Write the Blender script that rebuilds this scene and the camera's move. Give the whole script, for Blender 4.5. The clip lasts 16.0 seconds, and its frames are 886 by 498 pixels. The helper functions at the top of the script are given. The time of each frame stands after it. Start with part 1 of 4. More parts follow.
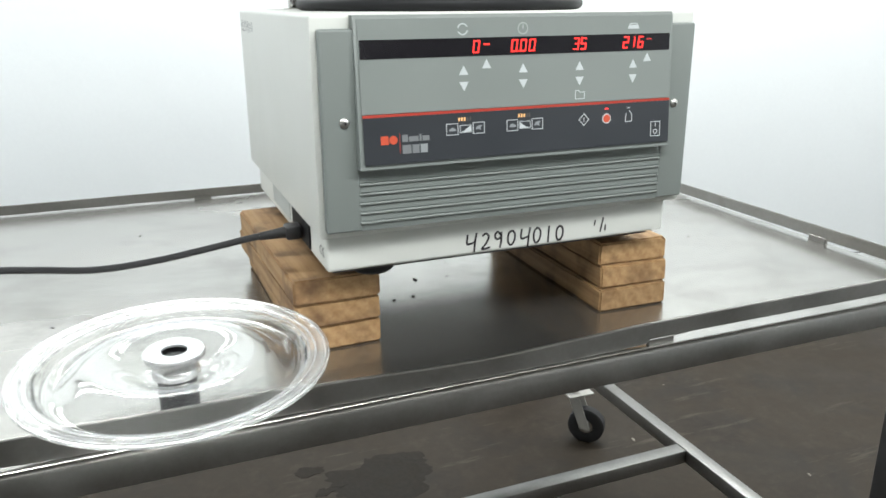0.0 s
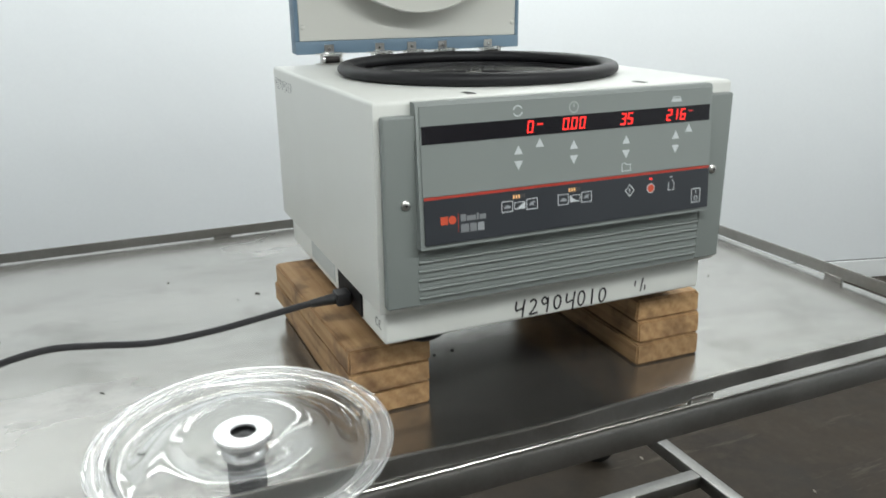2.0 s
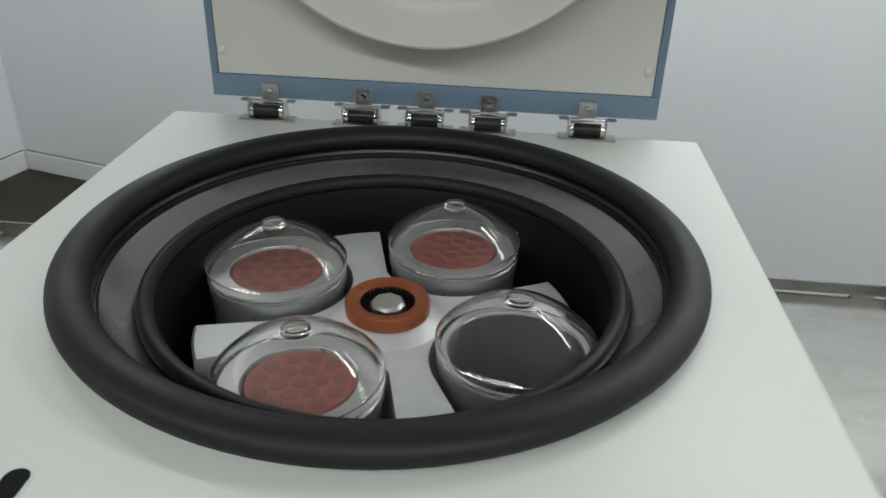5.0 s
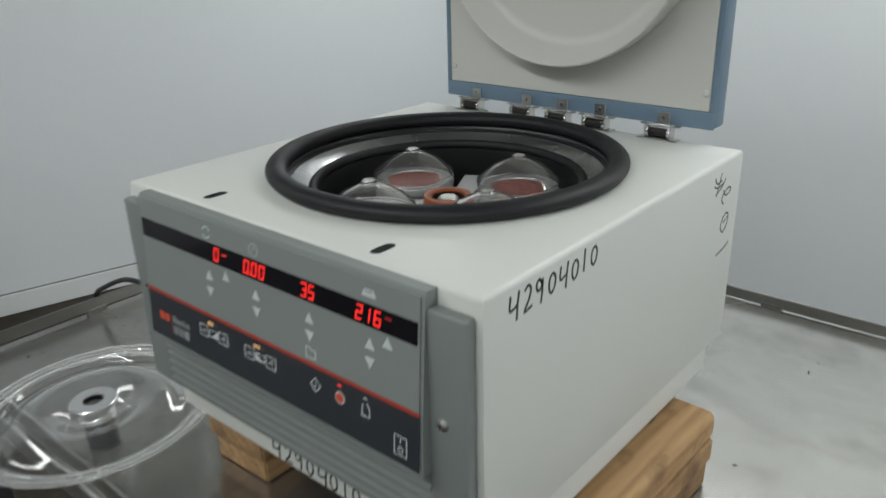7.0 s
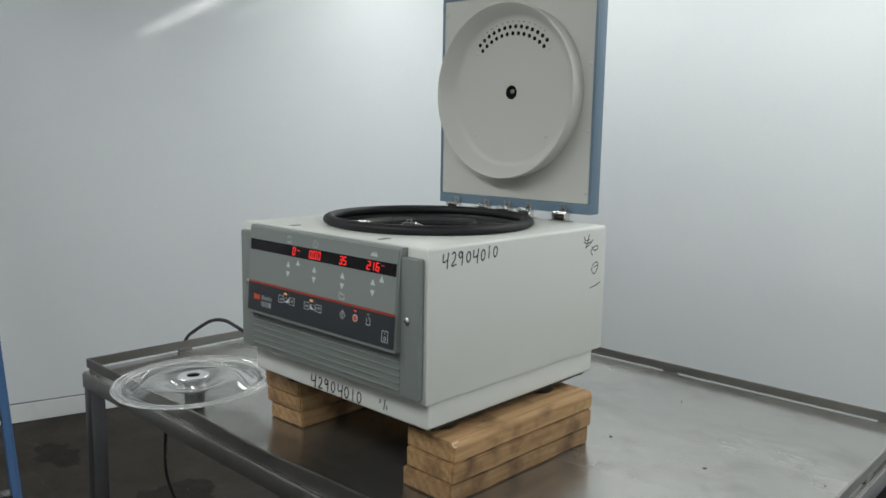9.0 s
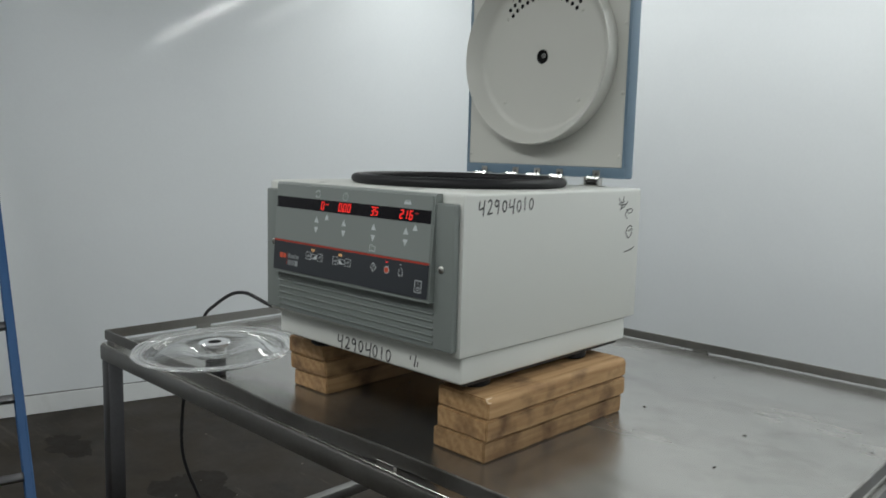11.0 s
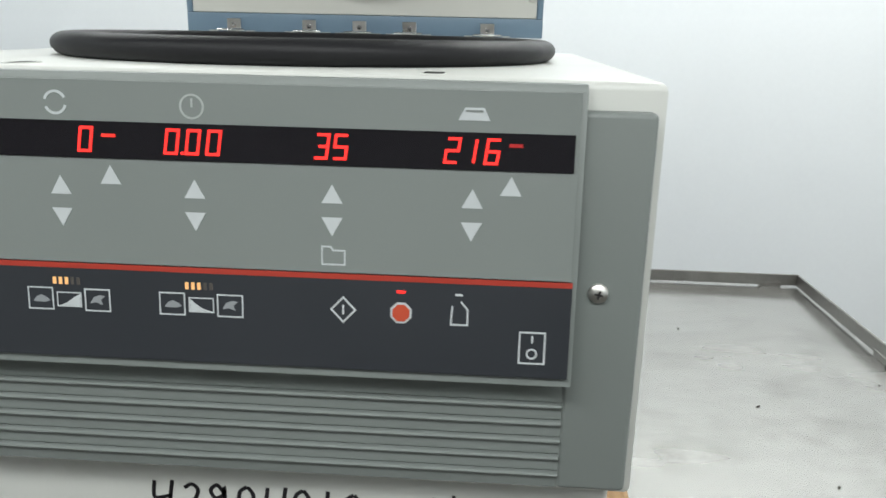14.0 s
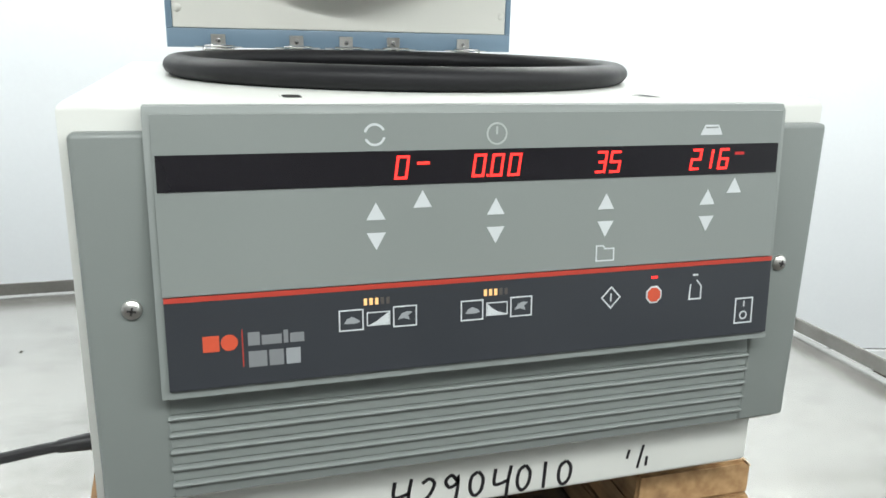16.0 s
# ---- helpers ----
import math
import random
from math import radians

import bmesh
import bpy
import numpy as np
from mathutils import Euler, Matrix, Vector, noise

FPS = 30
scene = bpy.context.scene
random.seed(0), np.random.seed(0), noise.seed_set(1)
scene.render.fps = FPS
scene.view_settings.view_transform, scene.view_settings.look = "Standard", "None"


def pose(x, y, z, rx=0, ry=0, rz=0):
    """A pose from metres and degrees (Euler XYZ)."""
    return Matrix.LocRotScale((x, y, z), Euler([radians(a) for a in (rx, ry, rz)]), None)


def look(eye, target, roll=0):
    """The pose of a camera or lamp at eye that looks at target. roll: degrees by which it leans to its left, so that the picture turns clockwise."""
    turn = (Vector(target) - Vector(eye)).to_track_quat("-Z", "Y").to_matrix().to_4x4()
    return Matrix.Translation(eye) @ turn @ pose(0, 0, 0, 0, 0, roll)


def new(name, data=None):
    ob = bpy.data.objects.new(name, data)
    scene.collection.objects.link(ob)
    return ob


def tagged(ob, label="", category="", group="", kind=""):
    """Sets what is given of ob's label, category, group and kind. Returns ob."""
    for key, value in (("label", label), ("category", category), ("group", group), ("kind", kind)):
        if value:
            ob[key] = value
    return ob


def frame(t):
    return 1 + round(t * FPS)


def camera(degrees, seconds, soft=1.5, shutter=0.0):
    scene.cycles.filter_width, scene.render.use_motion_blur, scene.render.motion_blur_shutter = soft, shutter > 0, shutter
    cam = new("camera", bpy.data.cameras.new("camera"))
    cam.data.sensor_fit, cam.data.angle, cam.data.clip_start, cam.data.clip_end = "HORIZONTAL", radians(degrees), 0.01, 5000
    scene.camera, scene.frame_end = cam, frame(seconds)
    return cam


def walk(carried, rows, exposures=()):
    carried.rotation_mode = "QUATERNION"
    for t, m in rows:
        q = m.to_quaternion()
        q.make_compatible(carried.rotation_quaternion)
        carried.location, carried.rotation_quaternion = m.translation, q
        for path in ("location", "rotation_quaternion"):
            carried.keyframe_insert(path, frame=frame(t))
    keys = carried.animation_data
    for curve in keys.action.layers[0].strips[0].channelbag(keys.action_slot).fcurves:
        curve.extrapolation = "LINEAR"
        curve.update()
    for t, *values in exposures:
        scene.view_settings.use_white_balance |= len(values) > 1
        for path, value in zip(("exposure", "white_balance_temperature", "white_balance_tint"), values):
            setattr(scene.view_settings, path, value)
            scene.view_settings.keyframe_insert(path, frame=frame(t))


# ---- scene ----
cam = camera(59.3, 16.0, 1.6, 0.3)
PATH = [
    (0, (-0.492, -0.932, 1.348), (0.217, 0.836, 0.738), -0.3),
    (0.5, (-0.58, -0.975, 1.372), (0.185, 0.771, 0.765), -0.1),
    (1, (-0.591, -0.975, 1.386), (0.206, 0.758, 0.784), -0.5),
    (1.5, (-0.597, -0.954, 1.409), (0.183, 0.782, 0.794), -0.7),
    (2, (-0.582, -0.888, 1.458), (0.173, 0.856, 0.834), -0.6),
    (2.5, (-0.459, -0.771, 1.493), (0.17, 1.026, 0.88), 0.2),
    (3, (-0.306, -0.621, 1.509), (0.108, 1.247, 0.927), 0.7),
    (3.5, (-0.239, -0.413, 1.519), (0.129, 1.47, 0.954), 1.8),
    (4, (-0.156, -0.248, 1.566), (0.144, 1.544, 0.729), 2.1),
    (4.2, (-0.103, -0.192, 1.582), (0.124, 1.561, 0.645), 1.9),
    (6.5, (0.459, -0.287, 1.626), (-0.54, 1.204, 0.742), 0.0),
    (7, (0.634, -0.436, 1.617), (-0.577, 0.962, 0.853), -1.6),
    (7.5, (0.809, -0.7, 1.593), (-0.436, 0.696, 0.886), -0.8),
    (8, (0.995, -0.838, 1.567), (-0.327, 0.561, 1.021), -0.6),
    (8.5, (1.16, -0.892, 1.535), (-0.156, 0.562, 1.146), 0.6),
    (8.7, (1.194, -0.911, 1.532), (-0.141, 0.541, 1.2), 0.9),
    (10.8, (1.202, -0.94, 1.42), (-0.179, 0.489, 1.199), 1.3),
    (11, (1.147, -0.933, 1.403), (-0.225, 0.5, 1.153), 1.5),
    (11.5, (0.912, -0.867, 1.377), (-0.35, 0.654, 1.069), 0.9),
    (12, (0.706, -0.739, 1.35), (-0.376, 0.889, 0.926), 0.8),
    (12.5, (0.529, -0.538, 1.354), (-0.426, 1.164, 0.921), 0.7),
    (13, (0.397, -0.479, 1.352), (-0.366, 1.307, 0.872), 1.2),
    (13.5, (0.269, -0.484, 1.362), (-0.13, 1.406, 0.845), 0.9),
    (14, (0.177, -0.463, 1.361), (0.06, 1.457, 0.816), 1.3),
    (14.5, (0.048, -0.442, 1.354), (0.172, 1.477, 0.804), 1.6),
    (15, (-0.122, -0.464, 1.37), (0.327, 1.401, 0.804), 1.6),
    (15.5, (-0.187, -0.486, 1.377), (0.398, 1.35, 0.843), 1.3),
    (16, (-0.196, -0.498, 1.379), (0.374, 1.342, 0.839), 1.4),
]
LIGHTNESS = [(0, 0.57), (0.5, 0.33), (1, 0.18), (2, 0.08), (3, -0.18), (3.5, -0.22), (4, -0.5), (6.5, -0.55), (7.5, -0.5), (8, -0.35), (8.5, -0.46), (11, -0.70), (11.5, -0.59), (12.5, -0.22), (13, -0.13), (13.5, -0.05), (14, 0.07), (15, 0.5), (16, 0.52)]
walk(cam, [(t, look(eye, target, roll)) for t, eye, target, roll in PATH], LIGHTNESS)

# ---------------------------------------------------------------- world and light
world = bpy.data.worlds.new("world")
scene.world = world
world.use_nodes = True
world.node_tree.nodes["Background"].inputs[0].default_value = (0.75, 0.85, 1.0, 1)
world.node_tree.nodes["Background"].inputs[1].default_value = 0.05

TABLE = 0.862          # height of the table's sheet
TURN = -15.0           # turn of the room against the table
ROOM = pose(0, 0, 0, 0, 0, TURN)
GROUND = -0.085        # height of the floor
U_LEFT, U_RIGHT, V_BACK, V_FRONT, CEIL = -3.32, 4.2, 2.72, -4.2, 2.95
LAMPS = [(-1.9, 1.80, 0.55), (0.5, 1.80, 0.8), (2.9, 1.80, 0.6), (-1.9, 2.42, 0.14), (0.5, 2.42, 0.18), (-1.9, -1.5, 0.55), (0.5, -1.5, 1.0), (2.9, -1.5, 0.85)]
LAMP_WATTS = 56.0


# ---------------------------------------------------------------- helpers
BASE = {}


def thing(name, label, category, at=(0, 0, 0), group="", kind=""):
    ob = new(name)
    ob.empty_display_size = 0.05
    ob.location = at
    BASE[ob.name] = Vector(at)
    return tagged(ob, label, category, group, kind)


def to_mesh(name, bm, material):
    bmesh.ops.recalc_face_normals(bm, faces=bm.faces[:])
    me = bpy.data.meshes.new(name)
    bm.to_mesh(me)
    bm.free()
    me.materials.append(material)
    return me


def shade(me, angle=35):
    me.polygons.foreach_set("use_smooth", [True] * len(me.polygons))
    me.set_sharp_from_angle(angle=radians(angle))


def part(name, bm, material, parent, label="", smooth=True):
    """One mesh object under a thing or a part; the mesh is given in the world's metres."""
    base = BASE[parent.name]
    bmesh.ops.translate(bm, verts=bm.verts[:], vec=-base)
    me = to_mesh(name, bm, material)
    if smooth:
        shade(me)
    ob = new(name, me)
    ob.parent = parent
    BASE[ob.name] = base
    return tagged(ob, label)


def solid(name, bm, material, label="", category="", group="", kind="", smooth=True):
    """A top-level thing that is one mesh, given in the world's metres."""
    me = to_mesh(name, bm, material)
    if smooth:
        shade(me)
    ob = new(name, me)
    BASE[ob.name] = Vector((0, 0, 0))
    return tagged(ob, label, category, group, kind)


def add_box(bm, lo, hi, bevel=0.0, seg=2, m=None):
    sx, sy, sz = (hi[i] - lo[i] for i in range(3))
    c = [(hi[i] + lo[i]) / 2 for i in range(3)]
    t = bmesh.new()
    bmesh.ops.create_cube(t, size=1, matrix=Matrix.Translation(c) @ Matrix.Diagonal((sx, sy, sz, 1)))
    if bevel:
        bmesh.ops.bevel(t, geom=t.edges[:], offset=bevel, segments=seg, profile=0.5, affect="EDGES")
    if m is not None:
        bmesh.ops.transform(t, matrix=m, verts=t.verts[:])
    merge(bm, t)
    return bm


def merge(bm, other):
    me = bpy.data.meshes.new("tmp")
    other.to_mesh(me)
    other.free()
    bm.from_mesh(me)
    bpy.data.meshes.remove(me)


def box(lo, hi, bevel=0.0, seg=2, m=None):
    return add_box(bmesh.new(), lo, hi, bevel, seg, m)


def lathe(profile, centre=(0, 0, 0), n=64, closed=False, m=None):
    """Turns (radius, height) points round the z axis."""
    bm = bmesh.new()
    rings = []
    for r, z in profile:
        if r < 1e-6:
            rings.append([bm.verts.new((0, 0, z))])
        else:
            rings.append([bm.verts.new((r * math.cos(2 * math.pi * i / n), r * math.sin(2 * math.pi * i / n), z)) for i in range(n)])
    pairs = list(zip(rings, rings[1:]))
    if closed:
        pairs.append((rings[-1], rings[0]))
    for a, b in pairs:
        for i in range(n):
            j = (i + 1) % n
            if len(a) == 1 and len(b) == 1:
                continue
            if len(a) == 1:
                bm.faces.new((a[0], b[i], b[j]))
            elif len(b) == 1:
                bm.faces.new((a[i], a[j], b[0]))
            else:
                bm.faces.new((a[i], a[j], b[j], b[i]))
    bmesh.ops.transform(bm, matrix=Matrix.Translation(centre) @ (m or Matrix()), verts=bm.verts[:])
    return bm


def smooth_line(points, steps=8):
    """A Catmull-Rom line through the points."""
    p = [Vector(q) for q in points]
    p = [2 * p[0] - p[1]] + p + [2 * p[-1] - p[-2]]
    out = []
    for i in range(1, len(p) - 2):
        for k in range(steps):
            t = k / steps
            out.append(0.5 * (2 * p[i] + (p[i + 1] - p[i - 1]) * t + (2 * p[i - 1] - 5 * p[i] + 4 * p[i + 1] - p[i + 2]) * t * t
                              + (3 * p[i] - p[i - 1] - 3 * p[i + 1] + p[i + 2]) * t ** 3))
    return out + [p[-2]]


def tube(points, r, n=10, bm=None):
    bm = bm or bmesh.new()
    pts = [Vector(q) for q in points]
    up = Vector((0, 0, 1))
    rings = []
    for i, q in enumerate(pts):
        d = (pts[min(i + 1, len(pts) - 1)] - pts[max(i - 1, 0)]).normalized()
        a = d.cross(up)
        if a.length < 1e-3:
            a = d.cross(Vector((1, 0, 0)))
        a.normalize()
        b = a.cross(d)
        rr = r(i / (len(pts) - 1)) if callable(r) else r
        rings.append([bm.verts.new(q + rr * (math.cos(2 * math.pi * k / n) * a + math.sin(2 * math.pi * k / n) * b)) for k in range(n)])
    for a, b in zip(rings, rings[1:]):
        for k in range(n):
            bm.faces.new((a[k], a[(k + 1) % n], b[(k + 1) % n], b[k]))
    bm.faces.new(rings[0])
    bm.faces.new(rings[-1][::-1])
    return bm


def prism(outline, place, depth=0.0004):
    """A thin raised shape: a flat outline of (u, v), put on a surface by place(u, v, lift)."""
    bm = bmesh.new()
    add_prism(bm, outline, place, depth)
    return bm


def add_prism(bm, outline, place, depth=0.0004):
    low = [bm.verts.new(place(u, v, 0.0)) for u, v in outline]
    top = [bm.verts.new(place(u, v, depth)) for u, v in outline]
    bm.faces.new(top)
    n = len(outline)
    for i in range(n):
        bm.faces.new((low[i], low[(i + 1) % n], top[(i + 1) % n], top[i]))


def add_stroke(bm, line, width, place, depth=0.0004, closed=False):
    """A pen stroke of that width along (u, v) points."""
    p = [Vector(q) for q in line]
    n = len(p)
    sides = []
    for i in range(n):
        ways = []
        if i or closed:
            ways.append((p[i] - p[i - 1]).normalized())
        if i < n - 1 or closed:
            ways.append((p[(i + 1) % n] - p[i]).normalized())
        across = [Vector((-d.y, d.x)) for d in ways]
        o = (across[0] + across[-1])
        o = o.normalized() if o.length > 1e-6 else across[0]
        o *= width / 2 / max(0.5, o.dot(across[0]))
        sides.append((p[i] + o, p[i] - o))
    rows = [[bm.verts.new(place(q.x, q.y, h)) for q, h in ((l, 0.0), (l, depth), (r, depth), (r, 0.0))] for l, r in sides]
    for i in range(n if closed else n - 1):
        a, b = rows[i], rows[(i + 1) % n]
        for k in range(3):
            bm.faces.new((a[k], a[k + 1], b[k + 1], b[k]))
    if not closed:
        bm.faces.new(rows[0])
        bm.faces.new(rows[-1][::-1])


def arc(cx, cy, r, a0, a1, n=20, ry=None):
    ry = ry or r
    return [(cx + r * math.cos(radians(a0 + (a1 - a0) * i / n)), cy + ry * math.sin(radians(a0 + (a1 - a0) * i / n))) for i in range(n + 1)]


def rect(u0, v0, u1, v1):
    return [(u0, v0), (u1, v0), (u1, v1), (u0, v1)]


# ---------------------------------------------------------------- materials
def material(name, color, rough=0.5, metal=0.0, vary=0.06, scale=6.0, fine=90.0, bump=0.05, stretch=(1, 1, 1), stain=None, stain_scale=1.5,
             stain_amount=0.5, random=0.0, coat=0.0, rough_vary=0.1, spec=0.5, bump_dist=0.002):
    """Paint, wood, metal and the like: a base colour with broad and fine variation, stains, changing gloss and fine relief."""
    m = bpy.data.materials.new(name)
    m.use_nodes = True
    t = m.node_tree
    b = t.nodes["Principled BSDF"]
    L = t.links.new

    def node(kind, **kw):
        n = t.nodes.new(kind)
        for key, value in kw.items():
            n.inputs[key].default_value = value
        return n

    co = t.nodes.new("ShaderNodeTexCoord")
    mp = node("ShaderNodeMapping", Scale=stretch)
    L(co.outputs["Object"], mp.inputs["Vector"])
    if random:
        info = t.nodes.new("ShaderNodeObjectInfo")
        off = node("ShaderNodeMapping")
        mul = t.nodes.new("ShaderNodeMath")
        mul.operation = "MULTIPLY"
        mul.inputs[1].default_value = 37.0
        L(info.outputs["Random"], mul.inputs[0])
        L(mul.outputs[0], mp.inputs["Location"])
    big = node("ShaderNodeTexNoise", Scale=scale, Detail=4.0, Roughness=0.6)
    small = node("ShaderNodeTexNoise", Scale=fine, Detail=5.0, Roughness=0.65)
    L(mp.outputs[0], big.inputs["Vector"])
    L(mp.outputs[0], small.inputs["Vector"])
    mix = t.nodes.new("ShaderNodeMath")
    mix.operation = "ADD"
    L(big.outputs["Fac"], mix.inputs[0])
    L(small.outputs["Fac"], mix.inputs[1])
    rng = node("ShaderNodeMapRange")
    rng.inputs["From Min"].default_value, rng.inputs["From Max"].default_value = 0.6, 1.4
    rng.inputs["To Min"].default_value, rng.inputs["To Max"].default_value = 1 - vary, 1 + vary
    L(mix.outputs[0], rng.inputs["Value"])
    value = rng.outputs[0]
    if random:
        r2 = node("ShaderNodeMapRange")
        r2.inputs["To Min"].default_value, r2.inputs["To Max"].default_value = 1 - random, 1 + random
        L(info.outputs["Random"], r2.inputs["Value"])
        mm = t.nodes.new("ShaderNodeMath")
        mm.operation = "MULTIPLY"
        L(value, mm.inputs[0])
        L(r2.outputs[0], mm.inputs[1])
        value = mm.outputs[0]
    col = t.nodes.new("ShaderNodeVectorMath")
    col.operation = "SCALE"
    col.inputs[0].default_value = color
    L(value, col.inputs["Scale"])
    out = col.outputs[0]
    if stain:
        sn = node("ShaderNodeTexNoise", Scale=stain_scale, Detail=6.0, Roughness=0.62, Distortion=0.6)
        L(mp.outputs[0], sn.inputs["Vector"])
        sr = node("ShaderNodeMapRange")
        sr.inputs["From Min"].default_value, sr.inputs["From Max"].default_value = 0.52, 0.72
        sr.inputs["To Max"].default_value = stain_amount
        L(sn.outputs["Fac"], sr.inputs["Value"])
        mc = t.nodes.new("ShaderNodeMix")
        mc.data_type = "RGBA"
        L(sr.outputs[0], mc.inputs["Factor"])
        L(out, mc.inputs["A"])
        mc.inputs["B"].default_value = (*stain, 1)
        out = mc.outputs["Result"]
    L(out, b.inputs["Base Color"])
    rr = node("ShaderNodeMapRange")
    rr.inputs["From Min"].default_value, rr.inputs["From Max"].default_value = 0.3, 0.7
    rr.inputs["To Min"].default_value, rr.inputs["To Max"].default_value = max(0.02, rough - rough_vary), min(1, rough + rough_vary)
    L(big.outputs["Fac"], rr.inputs["Value"])
    L(rr.outputs[0], b.inputs["Roughness"])
    b.inputs["Metallic"].default_value = metal
    b.inputs["Coat Weight"].default_value = coat
    b.inputs["Specular IOR Level"].default_value = spec
    if bump:
        bp = node("ShaderNodeBump", Strength=bump, Distance=bump_dist)
        L(small.outputs["Fac"], bp.inputs["Height"])
        L(bp.outputs[0], b.inputs["Normal"])
    return m


def clear(name, tint=(1, 1, 1), rough=0.02, ior=1.49):
    m = bpy.data.materials.new(name)
    m.use_nodes = True
    b = m.node_tree.nodes["Principled BSDF"]
    b.inputs["Base Color"].default_value = (*tint, 1)
    b.inputs["Transmission Weight"].default_value = 1
    b.inputs["Roughness"].default_value = rough
    b.inputs["IOR"].default_value = ior
    return m


def glow(name, color, strength):
    m = bpy.data.materials.new(name)
    m.use_nodes = True
    b = m.node_tree.nodes["Principled BSDF"]
    b.inputs["Base Color"].default_value = (*color, 1)
    b.inputs["Emission Color"].default_value = (*color, 1)
    b.inputs["Emission Strength"].default_value = strength
    return m


def wood(name, light, dark, grain_axis=1):
    """Sawn softwood with long grain, rings and grubby patches."""
    m = bpy.data.materials.new(name)
    m.use_nodes = True
    t = m.node_tree
    b = t.nodes["Principled BSDF"]
    L = t.links.new
    co = t.nodes.new("ShaderNodeTexCoord")
    info = t.nodes.new("ShaderNodeObjectInfo")
    mul = t.nodes.new("ShaderNodeMath")
    mul.operation = "MULTIPLY"
    mul.inputs[1].default_value = 53.0
    L(info.outputs["Random"], mul.inputs[0])
    mp = t.nodes.new("ShaderNodeMapping")
    mp.inputs["Scale"].default_value = (1.0, 0.07, 1.0)
    L(co.outputs["Object"], mp.inputs["Vector"])
    L(mul.outputs[0], mp.inputs["Location"])
    wave = t.nodes.new("ShaderNodeTexWave")
    wave.wave_type, wave.rings_direction = "RINGS", "Y"
    wave.inputs["Scale"].default_value = 16
    wave.inputs["Distortion"].default_value = 4
    wave.inputs["Detail"].default_value = 3
    wave.inputs["Detail Scale"].default_value = 2.2
    L(mp.outputs[0], wave.inputs["Vector"])
    own = t.nodes.new("ShaderNodeObjectInfo")
    each = t.nodes.new("ShaderNodeMath")
    each.operation = "MULTIPLY"
    each.inputs[1].default_value = 40.0
    L(own.outputs["Random"], each.inputs[0])
    L(each.outputs[0], wave.inputs["Phase Offset"])
    grain = t.nodes.new("ShaderNodeTexNoise")
    grain.noise_dimensions = "4D"
    L(each.outputs[0], grain.inputs["W"])
    grain.inputs["Scale"].default_value = 120
    grain.inputs["Detail"].default_value = 6
    L(mp.outputs[0], grain.inputs["Vector"])
    patch = t.nodes.new("ShaderNodeTexNoise")
    patch.noise_dimensions = "4D"
    L(each.outputs[0], patch.inputs["W"])
    patch.inputs["Scale"].default_value = 15
    patch.inputs["Detail"].default_value = 5
    L(co.outputs["Object"], patch.inputs["Vector"])
    add = t.nodes.new("ShaderNodeMath")
    add.operation = "MULTIPLY_ADD"
    add.inputs[1].default_value = 0.22
    L(wave.outputs["Fac"], add.inputs[0])
    L(grain.outputs["Fac"], add.inputs[2])
    ramp = t.nodes.new("ShaderNodeMapRange")
    ramp.inputs["From Min"].default_value, ramp.inputs["From Max"].default_value = 0.33, 0.86
    L(add.outputs[0], ramp.inputs["Value"])
    mix = t.nodes.new("ShaderNodeMix")
    mix.data_type = "RGBA"
    mix.inputs["A"].default_value, mix.inputs["B"].default_value = (*light, 1), (*dark, 1)
    L(ramp.outputs[0], mix.inputs["Factor"])
    pr = t.nodes.new("ShaderNodeMapRange")
    pr.inputs["From Min"].default_value, pr.inputs["From Max"].default_value = 0.50, 0.68
    pr.inputs["To Max"].default_value = 0.8
    L(patch.outputs["Fac"], pr.inputs["Value"])
    tone = t.nodes.new("ShaderNodeHueSaturation")
    bright = t.nodes.new("ShaderNodeMapRange")
    bright.inputs["To Min"].default_value, bright.inputs["To Max"].default_value = 0.78, 1.12
    L(own.outputs["Random"], bright.inputs["Value"])
    L(bright.outputs[0], tone.inputs["Value"])
    L(mix.outputs["Result"], tone.inputs["Color"])
    mix2 = t.nodes.new("ShaderNodeMix")
    mix2.data_type = "RGBA"
    mix2.inputs["B"].default_value = (0.085, 0.042, 0.019, 1)
    L(tone.outputs["Color"], mix2.inputs["A"])
    L(pr.outputs[0], mix2.inputs["Factor"])
    L(mix2.outputs["Result"], b.inputs["Base Color"])
    b.inputs["Roughness"].default_value = 0.75
    bp = t.nodes.new("ShaderNodeBump")
    bp.inputs["Strength"].default_value = 0.35
    bp.inputs["Distance"].default_value = 0.002
    L(grain.outputs["Fac"], bp.inputs["Height"])
    L(bp.outputs[0], b.inputs["Normal"])
    return m


WALL = material("wall_paint", (0.80, 0.83, 0.85), 0.55, coat=0.5, vary=0.02, scale=0.8, fine=60, bump=0.08, stain=(0.72, 0.75, 0.78), stain_scale=0.7, stain_amount=0.35)
PALE = material("grey_paint", (0.30, 0.30, 0.29), 0.6, vary=0.05, scale=0.8, fine=40)
TRIM = material("trim_paint", (0.78, 0.80, 0.80), 0.5, vary=0.03, scale=3, stain=(0.5, 0.5, 0.48), stain_scale=3, stain_amount=0.25)
JOINT = material("joint_grime", (0.16, 0.16, 0.16), 0.9, vary=0.5, scale=4)
SEAM_GREY = material("seam_grey", (0.27, 0.27, 0.26), 0.8, vary=0.35, scale=14, fine=60)
